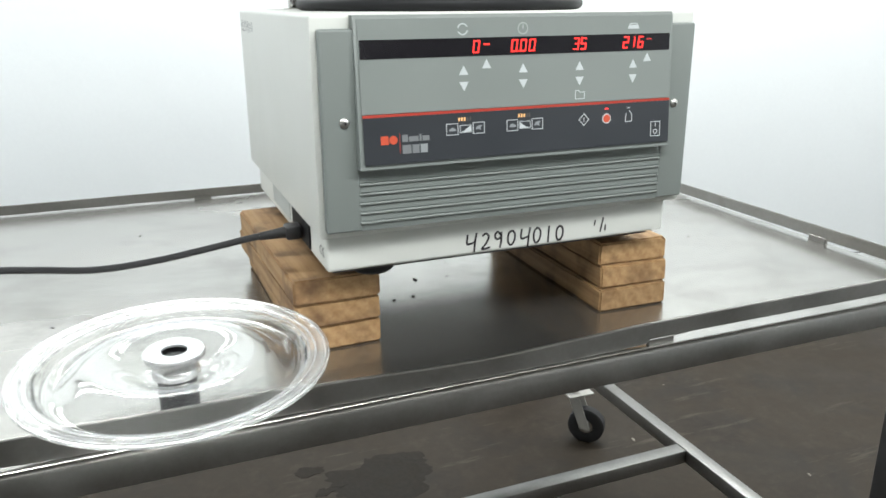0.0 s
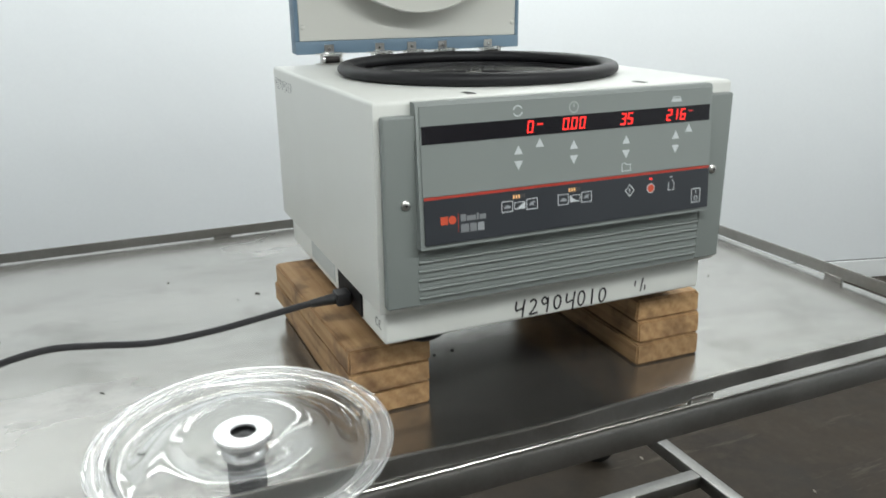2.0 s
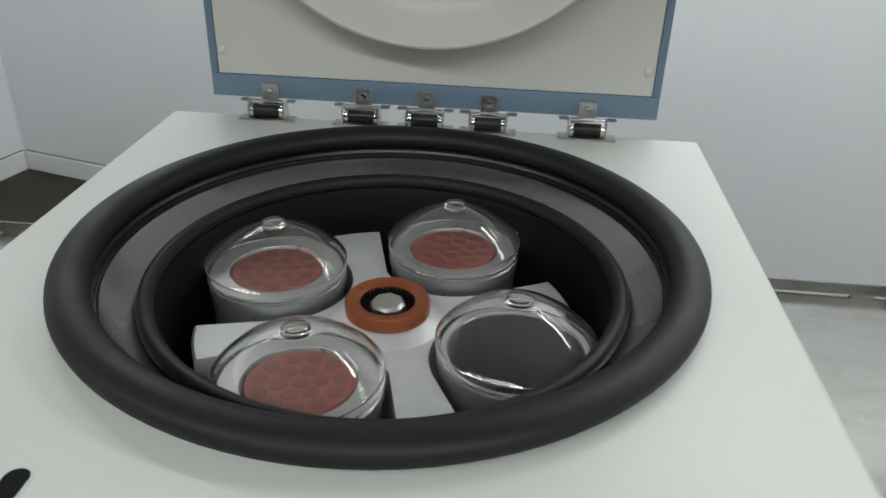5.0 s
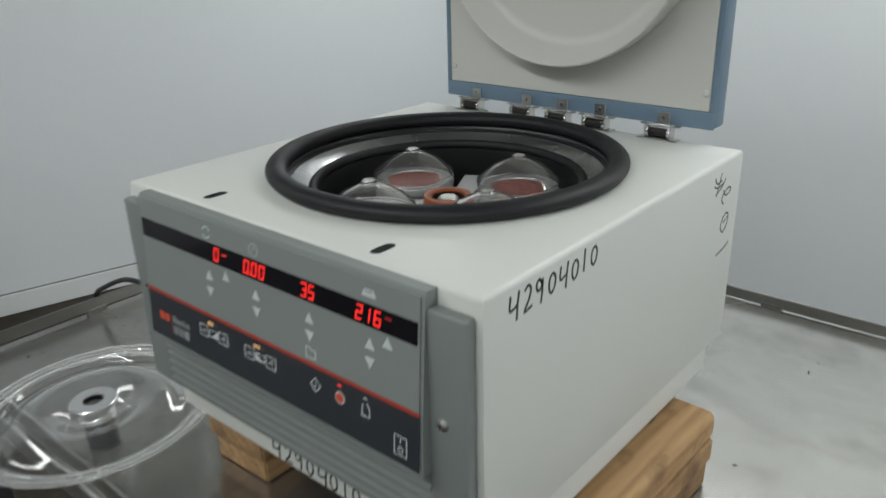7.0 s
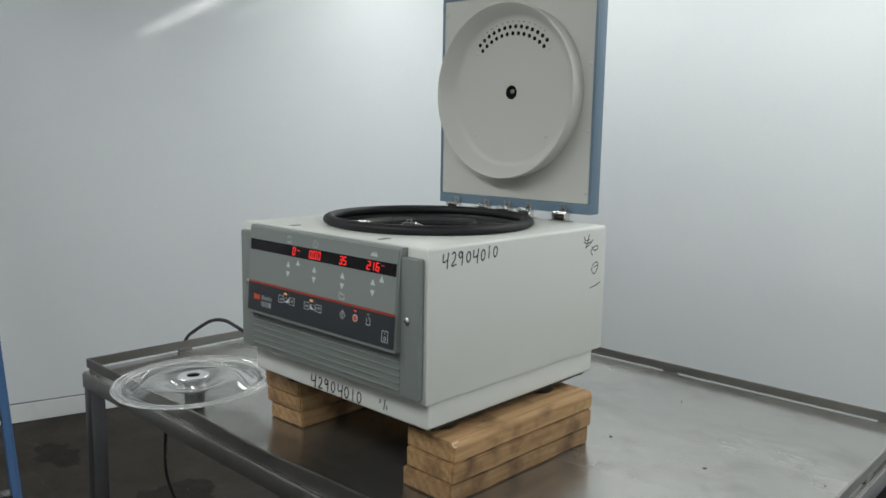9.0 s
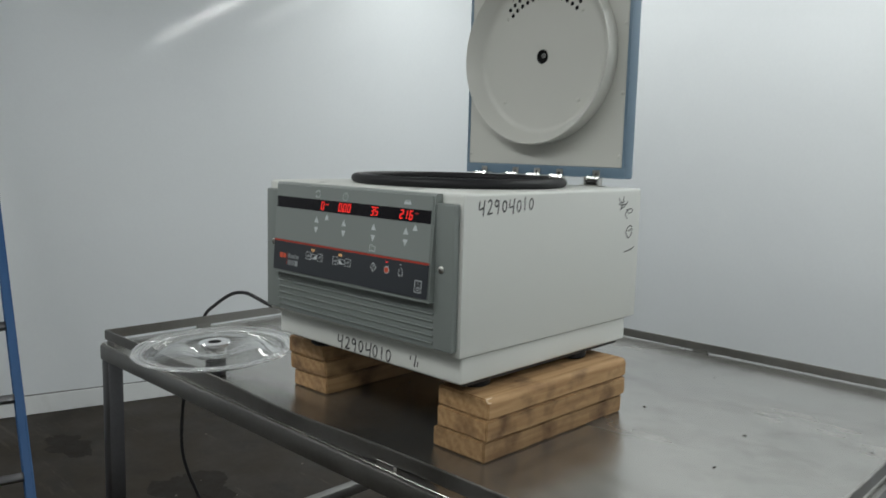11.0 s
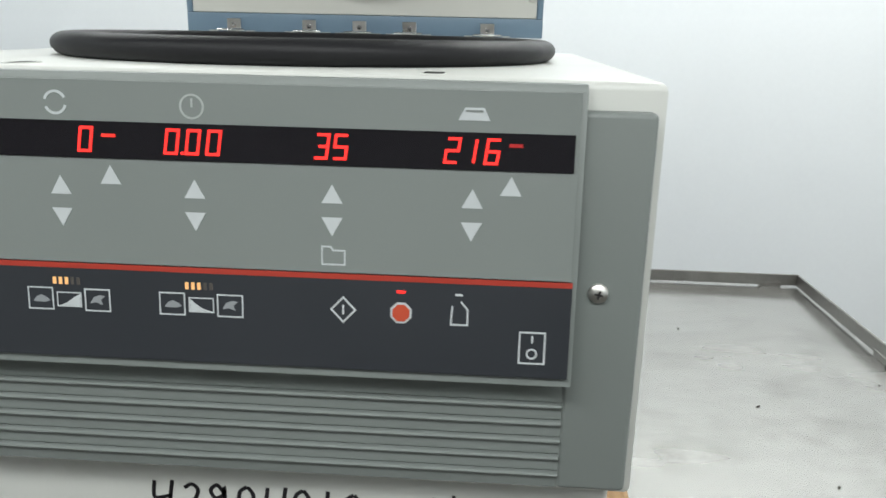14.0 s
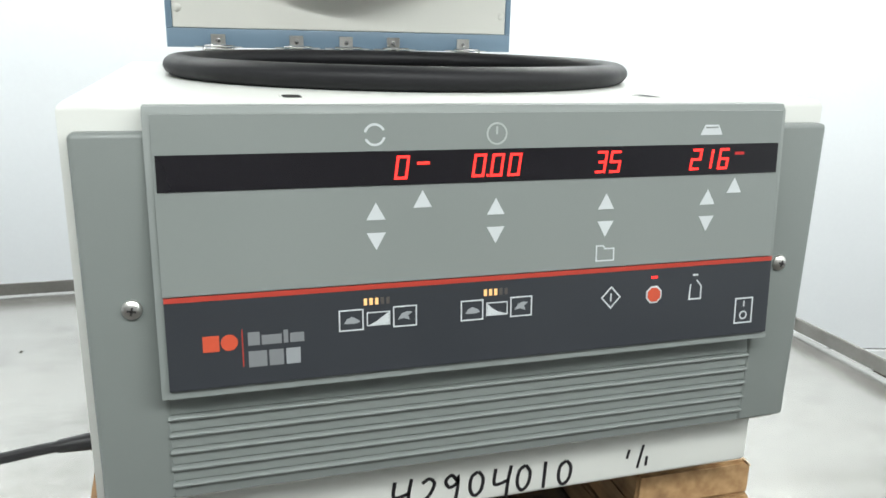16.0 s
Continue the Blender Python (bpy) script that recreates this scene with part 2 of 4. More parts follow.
FLOOR = material("concrete", (0.034, 0.0270, 0.0200), 0.5, vary=0.22, scale=2.2, fine=28, bump=0.08, stain=(0.022, 0.020, 0.018), stain_scale=2.6,
                 stain_amount=0.8, rough_vary=0.14)
STEEL = material("table_steel", (0.385, 0.377, 0.357), 0.24, metal=0.91, vary=0.12, scale=3.0, fine=45, bump=0.035, stretch=(0.45, 1, 1),
                 stain=(0.27, 0.262, 0.245), stain_scale=4.5, stain_amount=0.75, rough_vary=0.07, bump_dist=0.001)
def warp(m, scale, strength, distance):
    """Adds a broad unevenness, as of a sheet that is not quite flat."""
    t = m.node_tree
    b = t.nodes["Principled BSDF"]
    co = t.nodes.new("ShaderNodeTexCoord")
    nz = t.nodes.new("ShaderNodeTexNoise")
    nz.inputs["Scale"].default_value = scale
    nz.inputs["Detail"].default_value = 1.5
    bp = t.nodes.new("ShaderNodeBump")
    bp.inputs["Strength"].default_value, bp.inputs["Distance"].default_value = strength, distance
    t.links.new(co.outputs["Object"], nz.inputs["Vector"])
    t.links.new(nz.outputs["Fac"], bp.inputs["Height"])
    old = b.inputs["Normal"].links[0].from_socket
    t.links.new(old, bp.inputs["Normal"])
    t.links.new(bp.outputs[0], b.inputs["Normal"])


def scuff(m, color, scale, stretch, low, high, amount):
    """Lays pale or dark scuffs of another colour over a material."""
    t = m.node_tree
    b = t.nodes["Principled BSDF"]
    co = t.nodes.new("ShaderNodeTexCoord")
    mp = t.nodes.new("ShaderNodeMapping")
    mp.inputs["Scale"].default_value = stretch
    mp.inputs["Rotation"].default_value = (0, 0, 0.6)
    nz = t.nodes.new("ShaderNodeTexNoise")
    nz.inputs["Scale"].default_value, nz.inputs["Detail"].default_value, nz.inputs["Roughness"].default_value = scale, 8.0, 0.7
    rg = t.nodes.new("ShaderNodeMapRange")
    rg.inputs["From Min"].default_value, rg.inputs["From Max"].default_value, rg.inputs["To Max"].default_value = low, high, amount
    mx = t.nodes.new("ShaderNodeMix")
    mx.data_type = "RGBA"
    mx.inputs["B"].default_value = (*color, 1)
    old = b.inputs["Base Color"].links[0].from_socket
    t.links.new(co.outputs["Object"], mp.inputs["Vector"])
    t.links.new(mp.outputs[0], nz.inputs["Vector"])
    t.links.new(nz.outputs["Fac"], rg.inputs["Value"])
    t.links.new(rg.outputs[0], mx.inputs["Factor"])
    t.links.new(old, mx.inputs["A"])
    t.links.new(mx.outputs["Result"], b.inputs["Base Color"])


WALL.node_tree.nodes["Principled BSDF"].inputs["Coat Roughness"].default_value = 0.07
FLOOR.node_tree.nodes["Principled BSDF"].inputs["Specular IOR Level"].default_value = 0.16
warp(STEEL, 3.2, 0.14, 0.03)
scuff(FLOOR, (0.016, 0.013, 0.011), 3.0, (1, 1.4, 1), 0.55, 0.68, 0.7)
scuff(FLOOR, (0.13, 0.113, 0.092), 7.0, (0.3, 2.6, 1), 0.60, 0.74, 0.6)
scuff(FLOOR, (0.055, 0.045, 0.034), 16.0, (1, 1, 1), 0.54, 0.72, 0.5)
scuff(STEEL, (0.215, 0.207, 0.192), 6.0, (1, 1, 1), 0.51, 0.70, 0.65)
scuff(STEEL, (0.17, 0.155, 0.135), 13.0, (1, 2.2, 1), 0.66, 0.78, 0.28)
scuff(STEEL, (0.50, 0.49, 0.47), 4.0, (1, 1.3, 1), 0.52, 0.80, 0.22)
RAILS = material("rail_steel", (0.29, 0.285, 0.275), 0.45, metal=1.0, vary=0.12, scale=7, fine=120, bump=0.05, stain=(0.22, 0.21, 0.2),
                 stain_scale=7, stain_amount=0.5)
LEGS = material("leg_steel", (0.17, 0.168, 0.175), 0.36, metal=1.0, vary=0.12, scale=7, fine=120, bump=0.05)
CASE = material("case_paint", (0.655, 0.667, 0.636), 0.42, vary=0.02, scale=5, fine=900, bump=0.10, stain=(0.62, 0.63, 0.60), stain_scale=4,
                stain_amount=0.18, bump_dist=0.0004)
BEZEL = material("bezel_plastic", (0.203, 0.225, 0.217), 0.48, vary=0.03, scale=8, fine=1200, bump=0.10, bump_dist=0.0003)
FOIL_GREY = material("key_foil", (0.230, 0.254, 0.245), 0.42, vary=0.02, scale=8, fine=900, bump=0.04, bump_dist=0.0003)
DARK = material("dark_foil", (0.034, 0.038, 0.045), 0.38, vary=0.05, scale=8, fine=900, bump=0.04, bump_dist=0.0003)
STRIP = material("display_filter", (0.008, 0.007, 0.010), 0.22, vary=0.05, bump=0)
RED = material("red_print", (0.43, 0.047, 0.030), 0.45)
ORANGE_RED = material("orange_print", (0.58, 0.085, 0.04), 0.45)
PRINT = material("white_print", (0.58, 0.615, 0.63), 0.5, vary=0.03)
DIM_PRINT = material("dim_print", (0.20, 0.212, 0.222), 0.5, vary=0.03)
GREY_PRINT = material("grey_print", (0.30, 0.32, 0.335), 0.5, vary=0.03)
FAINT = material("faint_print", (0.44, 0.47, 0.46), 0.5, vary=0.03)
INK = material("marker_ink", (0.012, 0.011, 0.014), 0.45, vary=0.2)
FADED_INK = material("faded_ink", (0.19, 0.19, 0.20), 0.5, vary=0.2)
LED = glow("red_led", (1.0, 0.025, 0.02), 1.25)
LED_DIM = glow("dim_red_led", (0.8, 0.03, 0.02), 0.8)
LED_FAINT = glow("faint_red_led", (0.35, 0.015, 0.015), 0.35)
AMBER = glow("amber_led", (0.9, 0.50, 0.20), 0.33)
AMBER_OFF = material("amber_led_off", (0.10, 0.09, 0.08), 0.4)
RUBBER = material("black_rubber", (0.010, 0.010, 0.012), 0.55, vary=0.15, scale=9, fine=300, bump=0.06)
LINER = material("bowl_liner", (0.010, 0.010, 0.012), 0.40, vary=0.15, scale=9, fine=200, bump=0.03)
CHAMBER = material("chamber", (0.004, 0.004, 0.0045), 0.6, vary=0.2)
ALU = material("cast_aluminium", (0.50, 0.51, 0.515), 0.45, metal=0.35, vary=0.05, scale=9, fine=200, bump=0.04)
CUP = material("grey_cup", (0.24, 0.245, 0.25), 0.36, metal=0.6, vary=0.06, scale=12)
LEDGE = material("dull_ledge", (0.36, 0.36, 0.368), 0.27, metal=1.0, vary=0.03, scale=6, bump=0.0)
CHROME = material("bright_metal", (0.72, 0.72, 0.72), 0.16, metal=1.0, vary=0.08, scale=30, fine=300, bump=0.02)
GALVANISED = material("galvanised_steel", (0.46, 0.45, 0.42), 0.45, metal=0.3, vary=0.12, scale=20, fine=300)
SPRING = material("oiled_spring_steel", (0.030, 0.027, 0.026), 0.38, metal=0.6, vary=0.3, scale=40)
ZINC = material("zinc_plate", (0.62, 0.61, 0.585), 0.35, metal=1.0, vary=0.12, scale=20, fine=300)
ORANGE = material("orange_anodised", (0.27, 0.075, 0.028), 0.36, metal=0.25, vary=0.08, scale=20)
PINK = material("red_cushion", (0.125, 0.026, 0.016), 0.55, vary=0.08, scale=20)
# cushion red darkened to the shade in its holes
PINK_HOLE_SHADE = material("red_hole_shade", (0.075, 0.014, 0.010), 0.6)
LID_BLUE = material("lid_blue_paint", (0.150, 0.225, 0.30), 0.42, vary=0.04, scale=6, fine=900, bump=0.08, bump_dist=0.0004)
LID_CREAM = material("lid_cream_paint", (0.60, 0.60, 0.56), 0.42, vary=0.02, scale=5, fine=700, bump=0.06, bump_dist=0.0004)
CHAMBER.node_tree.nodes["Principled BSDF"].inputs["Specular IOR Level"].default_value = 0.15
RUBBER.node_tree.nodes["Principled BSDF"].inputs["Specular IOR Level"].default_value = 0.35
CLEAR = clear("clear_plastic", (0.97, 0.98, 0.98), 0.03)
FLANGE = clear("milky_plastic", (0.97, 0.98, 0.98), 0.05)
FLANGE.node_tree.nodes["Principled BSDF"].inputs["Transmission Weight"].default_value = 0.91
CLEAR.node_tree.nodes["Principled BSDF"].inputs["Transmission Weight"].default_value = 0.985
CLEAR_DOME = clear("clear_dome_plastic", (0.98, 0.97, 0.96), 0.02)
CLEAR_DOME.node_tree.nodes["Principled BSDF"].inputs["Transmission Weight"].default_value = 0.99
KNOB = material("white_metal_knob", (0.80, 0.81, 0.82), 0.22, metal=0.75, vary=0.03)
CABLE = material("cable_rubber", (0.016, 0.016, 0.018), 0.5, vary=0.1, scale=40)
LADDER = material("blue_fibreglass", (0.018, 0.072, 0.185), 0.45, vary=0.12, scale=8, fine=160, bump=0.05)
BIN = material("blue_plastic", (0.015, 0.03, 0.16), 0.35, vary=0.06)
TYRE = material("tyre_rubber", (0.016, 0.016, 0.017), 0.65, vary=0.2, scale=20)
WOOD = wood("sawn_pine", (0.43, 0.272, 0.132), (0.27, 0.150, 0.064))
FRESH = material("fresh_splinter", (0.62, 0.46, 0.30), 0.7)
LAMP_WHITE = material("lamp_housing", (0.8, 0.8, 0.8), 0.5)
# dark grey that puts the shade of recesses into the colour
DARK_RECESS = material("dark_recess", (0.035, 0.033, 0.033), 0.6, vary=0.2)
CRUMB = material("pale_crumbs", (0.22, 0.20, 0.17), 0.8, vary=0.3)
CHIP = material("dirt", (0.04, 0.035, 0.03), 0.8)


# ---------------------------------------------------------------- the room
def room_box(name, lo, hi, mat, label, cat, bevel=0.0):
    return solid(name, box(lo, hi, bevel, 2, ROOM), mat, label, cat, kind="structure", smooth=False)


room_box("floor", (U_LEFT - 0.2, V_FRONT - 0.2, GROUND - 0.15), (U_RIGHT + 0.2, V_BACK + 0.2, GROUND), FLOOR, "dark stained polished concrete floor", "floor")
room_box("ceiling", (U_LEFT - 0.2, V_FRONT - 0.2, CEIL), (U_RIGHT + 0.2, V_BACK + 0.2, CEIL + 0.15), PALE, "plain grey ceiling", "ceiling")
room_box("wall_back", (U_LEFT - 0.2, V_BACK, GROUND + 0.002), (U_RIGHT + 0.2, V_BACK + 0.15, CEIL - 0.002), WALL, "smooth pale blue-white painted wall behind the table", "wall")
room_box("wall_left", (U_LEFT - 0.15, V_FRONT, GROUND + 0.002), (U_LEFT, V_BACK - 0.002, CEIL - 0.002), WALL, "smooth pale blue-white painted side wall", "wall")
room_box("wall_right", (U_RIGHT, V_FRONT, GROUND + 0.002), (U_RIGHT + 0.15, V_BACK - 0.002, CEIL - 0.002), WALL, "plain pale painted wall", "wall")
room_box("wall_front", (U_LEFT - 0.15, V_FRONT - 0.15, GROUND + 0.002), (U_RIGHT + 0.15, V_FRONT - 0.002, CEIL - 0.002), PALE, "plain grey painted wall", "wall")


def baseboard(name, lo, hi, gap_lo, gap_hi):
    room_box(name, lo, hi, TRIM, "white painted flat baseboard with a dark top joint", "baseboard", 0.003)
    room_box("trim_" + name, gap_lo, gap_hi, JOINT, "thin dark joint along the baseboard", "trim")


baseboard("baseboard_left", (U_LEFT + 0.0005, V_FRONT + 0.02, GROUND + 0.001), (U_LEFT + 0.014, V_BACK - 0.016, GROUND + 0.104),
          (U_LEFT + 0.0005, V_FRONT + 0.02, GROUND + 0.1045), (U_LEFT + 0.008, V_BACK - 0.016, GROUND + 0.1095))
baseboard("baseboard_back", (U_LEFT + 0.015, V_BACK - 0.014, GROUND + 0.001), (U_RIGHT - 0.02, V_BACK - 0.0005, GROUND + 0.104),
          (U_LEFT + 0.015, V_BACK - 0.008, GROUND + 0.1045), (U_RIGHT - 0.02, V_BACK - 0.0005, GROUND + 0.1095))


def strip_lamp(u, v, share):
    """A surface-mounted tube lamp under the ceiling; the light is an area lamp in its opening."""
    at = ROOM @ Vector((u, v, CEIL))
    t = thing("ceiling_lamp", "white surface-mounted fluorescent strip lamp on the ceiling", "ceiling lamp", at, "ceiling strip lamps")
    part("housing", box((u - 1.17, v - 0.11, CEIL - 0.06), (u + 1.17, v + 0.11, CEIL - 0.001), 0.006, 2, ROOM), LAMP_WHITE, t)
    data = bpy.data.lights.new("strip_light", "AREA")
    data.shape, data.size, data.size_y, data.energy = "RECTANGLE", 2.28, 0.16, LAMP_WATTS * share
    data.color = (0.965, 1.0, 0.98)
    lamp = new("strip_light", data)
    lamp.matrix_world = ROOM @ pose(u, v, CEIL - 0.064)


for u, v, share in LAMPS:
    strip_lamp(u, v, share)


# ---------------------------------------------------------------- the steel table
X0, X1, Y0, Y1 = -0.950, 0.828, -0.083, 1.124     # outer edges of the table
table = thing("work_table", "worn stainless steel work table with raised edge bars and casters", "table", (0, 0.48, GROUND))
part("sheet", box((X0 + 0.004, Y0 + 0.004, TABLE - 0.004), (X1 - 0.004, Y1 - 0.004, TABLE), 0.001, 1), STEEL, table, "smudged brushed stainless steel sheet")
FR = 0.042
for name, lo, hi in (("frame_tube", (X0, Y0, TABLE - 0.0045 - FR), (X1, Y0 + FR, TABLE - 0.0045)),
                     ("frame_tube", (X0, Y1 - FR, TABLE - 0.0045 - FR), (X1, Y1, TABLE - 0.0045)),
                     ("frame_tube", (X0, Y0 + FR, TABLE - 0.0045 - FR), (X0 + FR, Y1 - FR, TABLE - 0.0045)),
                     ("frame_tube", (X1 - FR, Y0 + FR, TABLE - 0.0045 - FR), (X1, Y1 - FR, TABLE - 0.0045))):
    part(name, box(lo, hi, 0.004, 2), RAILS, table)
BAR0, BAR1, BI = TABLE + 0.010, TABLE + 0.036, 0.010     # edge bars: bottom, top, set in from the edge
for lo, hi in (((X0 + BI, Y0 + BI, BAR0), (X1 - BI, Y0 + BI + 0.006, BAR1)), ((X0 + BI, Y1 - BI - 0.006, BAR0), (X1 - BI, Y1 - BI, BAR1)),
               ((X0 + BI, Y0 + BI + 0.006, BAR0), (X0 + BI + 0.006, Y1 - BI - 0.006, BAR1)),
               ((X1 - BI - 0.006, Y0 + BI + 0.006, BAR0), (X1 - BI, Y1 - BI - 0.006, BAR1))):
    bm = box(lo, hi)
    for v in bm.verts:                           # the bars fall a little towards the back
        v.co.z -= 0.0095 * (v.co.y - Y0) / (Y1 - Y0) - (0.003 if v.co.z < TABLE + 0.02 and v.co.y > 1 else 0)
    if hi[0] - lo[0] > 1 and lo[1] < 0:          # the front bar is bent down near its middle
        bmesh.ops.subdivide_edges(bm, edges=[e for e in bm.edges if abs(e.verts[0].co.x - e.verts[1].co.x) > 1], cuts=40, use_grid_fill=True)
        for v in bm.verts:
            k = math.exp(-((v.co.x + 0.09) / 0.19) ** 2)
            if v.co.z < BAR0 + 0.004:            # it lies on the sheet along its middle
                v.co.z = max(TABLE + 0.0006, v.co.z - 0.011 * min(1.0, max(0.0, (0.24 - v.co.x) / 0.12)) * min(1.0, max(0.0, (v.co.x + 0.75) / 0.15)))
            else:
                v.co.z -= 0.0082 * k
            v.co.y -= 0.0020 * k
    bmesh.ops.bevel(bm, geom=[e for e in bm.edges if e.calc_face_angle(0) > 1.0], offset=0.0012, segments=2, affect="EDGES")
    part("edge_bar", bm, RAILS, table, "grey flat steel edge bar")
for x in (-0.90, -0.34, 0.20, 0.76):
    for y in (Y0 + BI, Y1 - BI - 0.006):
        if y < 0 and -0.5 < x < 0.1:
            continue
        part("bar_bracket", box((x - 0.022, y - 0.001, TABLE - 0.001), (x + 0.022, y + 0.007, BAR0), 0.001, 1), RAILS, table)
for y in (0.22, 0.74):
    for x in (X0 + BI, X1 - BI - 0.006):
        part("bar_bracket", box((x - 0.001, y - 0.022, TABLE - 0.001), (x + 0.007, y + 0.022, BAR0 + 0.002), 0.001, 1), RAILS, table)
LEG, PLATE = 0.042, 0.100
for x in (X0 + 0.002, X1 - 0.031 - LEG):
    for y in (Y0 + 0.003, Y1 - 0.021 - LEG):
        part("leg", box((x, y, PLATE), (x + LEG, y + LEG, TABLE - 0.0465), 0.005, 2), LEGS, table)
XL, XR = X0 + 0.060, X1 - 0.059
for x in (XL, XR):
    part("side_stretcher", box((x - 0.018, Y0 + 0.0455, 0.190), (x + 0.018, Y1 - 0.0635, 0.228), 0.003, 2), RAILS, table)
part("middle_stretcher", box((XL + 0.0185, 0.473, 0.190), (XR - 0.0185, 0.511, 0.228), 0.003, 2), RAILS, table)


def caster(x, y, turn):
    m = Matrix.Translation((x, y, 0)) @ pose(0, 0, 0, 0, 0, turn)
    square = Matrix.Translation((x, y, 0))
    plate = box((-0.046, -0.046, PLATE - 0.007), (0.046, 0.046, PLATE - 0.0005), 0.002, 2, square)
    c = part("caster", plate, GALVANISED, table, "swivel caster with a black rubber wheel")
    part("swivel", lathe([(0, PLATE - 0.024), (0.026, PLATE - 0.024), (0.030, PLATE - 0.016), (0.026, PLATE - 0.0075), (0, PLATE - 0.0075)], n=24, m=m), GALVANISED, c)
    lean = Matrix.Identity(4)
    lean[0][2] = -0.36                            # the fork trails behind the pivot
    lean[0][3] = 0.030
    for s in (-1, 1):
        part("fork", box((-0.016, s * 0.026 - 0.0015, -0.03), (0.020, s * 0.026 + 0.0015, PLATE - 0.018), 0.001, 1, m @ lean), GALVANISED, c)
    wm = m @ Matrix.Translation((0.044, 0, GROUND + 0.0622)) @ pose(0, 0, 0, 90, 0, 0)
    part("wheel", lathe([(0.024, -0.020), (0.052, -0.021), (0.0602, -0.016), (0.0620, 0), (0.0602, 0.016), (0.052, 0.021), (0.024, 0.020)], n=36, m=wm), TYRE, c)
    part("rim", lathe([(0, -0.018), (0.0245, -0.018), (0.0245, 0.018), (0, 0.018)], n=24, m=wm), ZINC, c)
    for a in (-1, 1):
        for b in (-1, 1):
            part("bolt", lathe([(0, PLATE - 0.0115), (0.006, PLATE - 0.0115), (0.006, PLATE - 0.0072), (0, PLATE - 0.0072)], n=6,
                               m=square @ Matrix.Translation((a * 0.034, b * 0.034, 0))), ZINC, c)


for i, (x, y) in enumerate(((X1 - 0.037, Y1 - 0.044), (X1 - 0.050, Y0 + 0.026), (X0 + 0.025, Y0 + 0.026), (X0 + 0.025, Y1 - 0.040))):
    caster(x, y, (-43, 160, 200, 40)[i])


# ---------------------------------------------------------------- wooden boards under the machine
def board(at, turn, length, width, height=0.0378, nosed=False):
    t = bmesh.new()
    add_box(t, (-width / 2, 0, 0), (width / 2, length, height))
    if nosed:                                    # a long top edge planed round
        bmesh.ops.bevel(t, geom=[e for e in t.edges if all(v.co.x > 0 and v.co.z > 0.01 for v in e.verts)], offset=0.0105, segments=4, profile=0.5, affect="EDGES")
    bmesh.ops.subdivide_edges(t, edges=[e for e in t.edges if abs(e.verts[0].co.y - e.verts[1].co.y) > 0.1], cuts=26, use_grid_fill=True)
    bmesh.ops.bevel(t, geom=[e for e in t.edges if len(e.link_faces) == 2 and e.calc_face_angle(0) > 1.0], offset=0.0030, segments=2, affect="EDGES")
    seed = Vector((at[0] * 50, at[1] * 31, at[2] * 90))
    for v in t.verts:
        n = noise.noise_vector(Vector((v.co.x * 14, v.co.y * 14, v.co.z * 14)) + seed)
        f = noise.noise_vector(Vector((v.co.x * 60, v.co.y * 45, v.co.z * 60)) + seed)
        v.co.x += 0.0014 * n.x + 0.0009 * f.x
        v.co.y += 0.0016 * n.y + 0.0007 * f.y
        # bruised, knocked-in edges
        if abs(abs(v.co.x) - width / 2) < 0.005 and v.co.z > height * 0.8:
            v.co.z -= 0.0026 * max(0.0, f.z + 0.25)
            v.co.x -= math.copysign(0.0022 * max(0.0, f.z + 0.15), v.co.x)
    me = to_mesh("wooden_board", t, WOOD)
    shade(me, 40)
    ob = new("wooden_board", me)
    ob.matrix_basis = pose(*at, 0, 0, turn)
    if nosed:                                    # fresh wood where a splinter broke off the rounded corner
        BASE[ob.name] = Vector((0, 0, 0))
        part("splinter", box((-0.0060, 0.0002, -0.0008), (0.0050, 0.0175, 0.0008), 0.0006, 1, pose(width / 2 - 0.0042, 0.0, height - 0.0040, 0, 45, 0)), FRESH, ob, "pale fresh splinter mark")
    return tagged(ob, "rough sawn pine board with dark smudges, stacked under the machine", "board", "stacked wooden boards")


H = 0.038
board((0.243, 0.062, TABLE + 0.0005), -1.2, 0.435, 0.127)
board((0.246, 0.066, TABLE + 0.0005 + H), -1.5, 0.438, 0.124)
board((0.244, 0.070, TABLE + 0.0005 + 2 * H), -1.3, 0.440, 0.126, nosed=True)
board((-0.240, 0.094, TABLE + 0.0005), 1.2, 0.430, 0.120)
board((-0.244, 0.090, TABLE + 0.0005 + H), 2.0, 0.440, 0.126)
board((-0.245, 0.086, TABLE + 0.0005 + 2 * H), 1.6, 0.430, 0.128)
STACK = TABLE + 0.0005 + 3 * H


# ---------------------------------------------------------------- the centrifuge
CX, CY = 0.001, 0.308            # axis of the bowl
TOP, SKIRT, BOTTOM = 1.333, 1.052, 1.000
HX, FRONT, BACK = 0.281, 0.020, 0.590
machine = thing("centrifuge", "white and grey benchtop laboratory centrifuge, lid open, on wooden boards", "centrifuge", (0, 0.3, STACK))


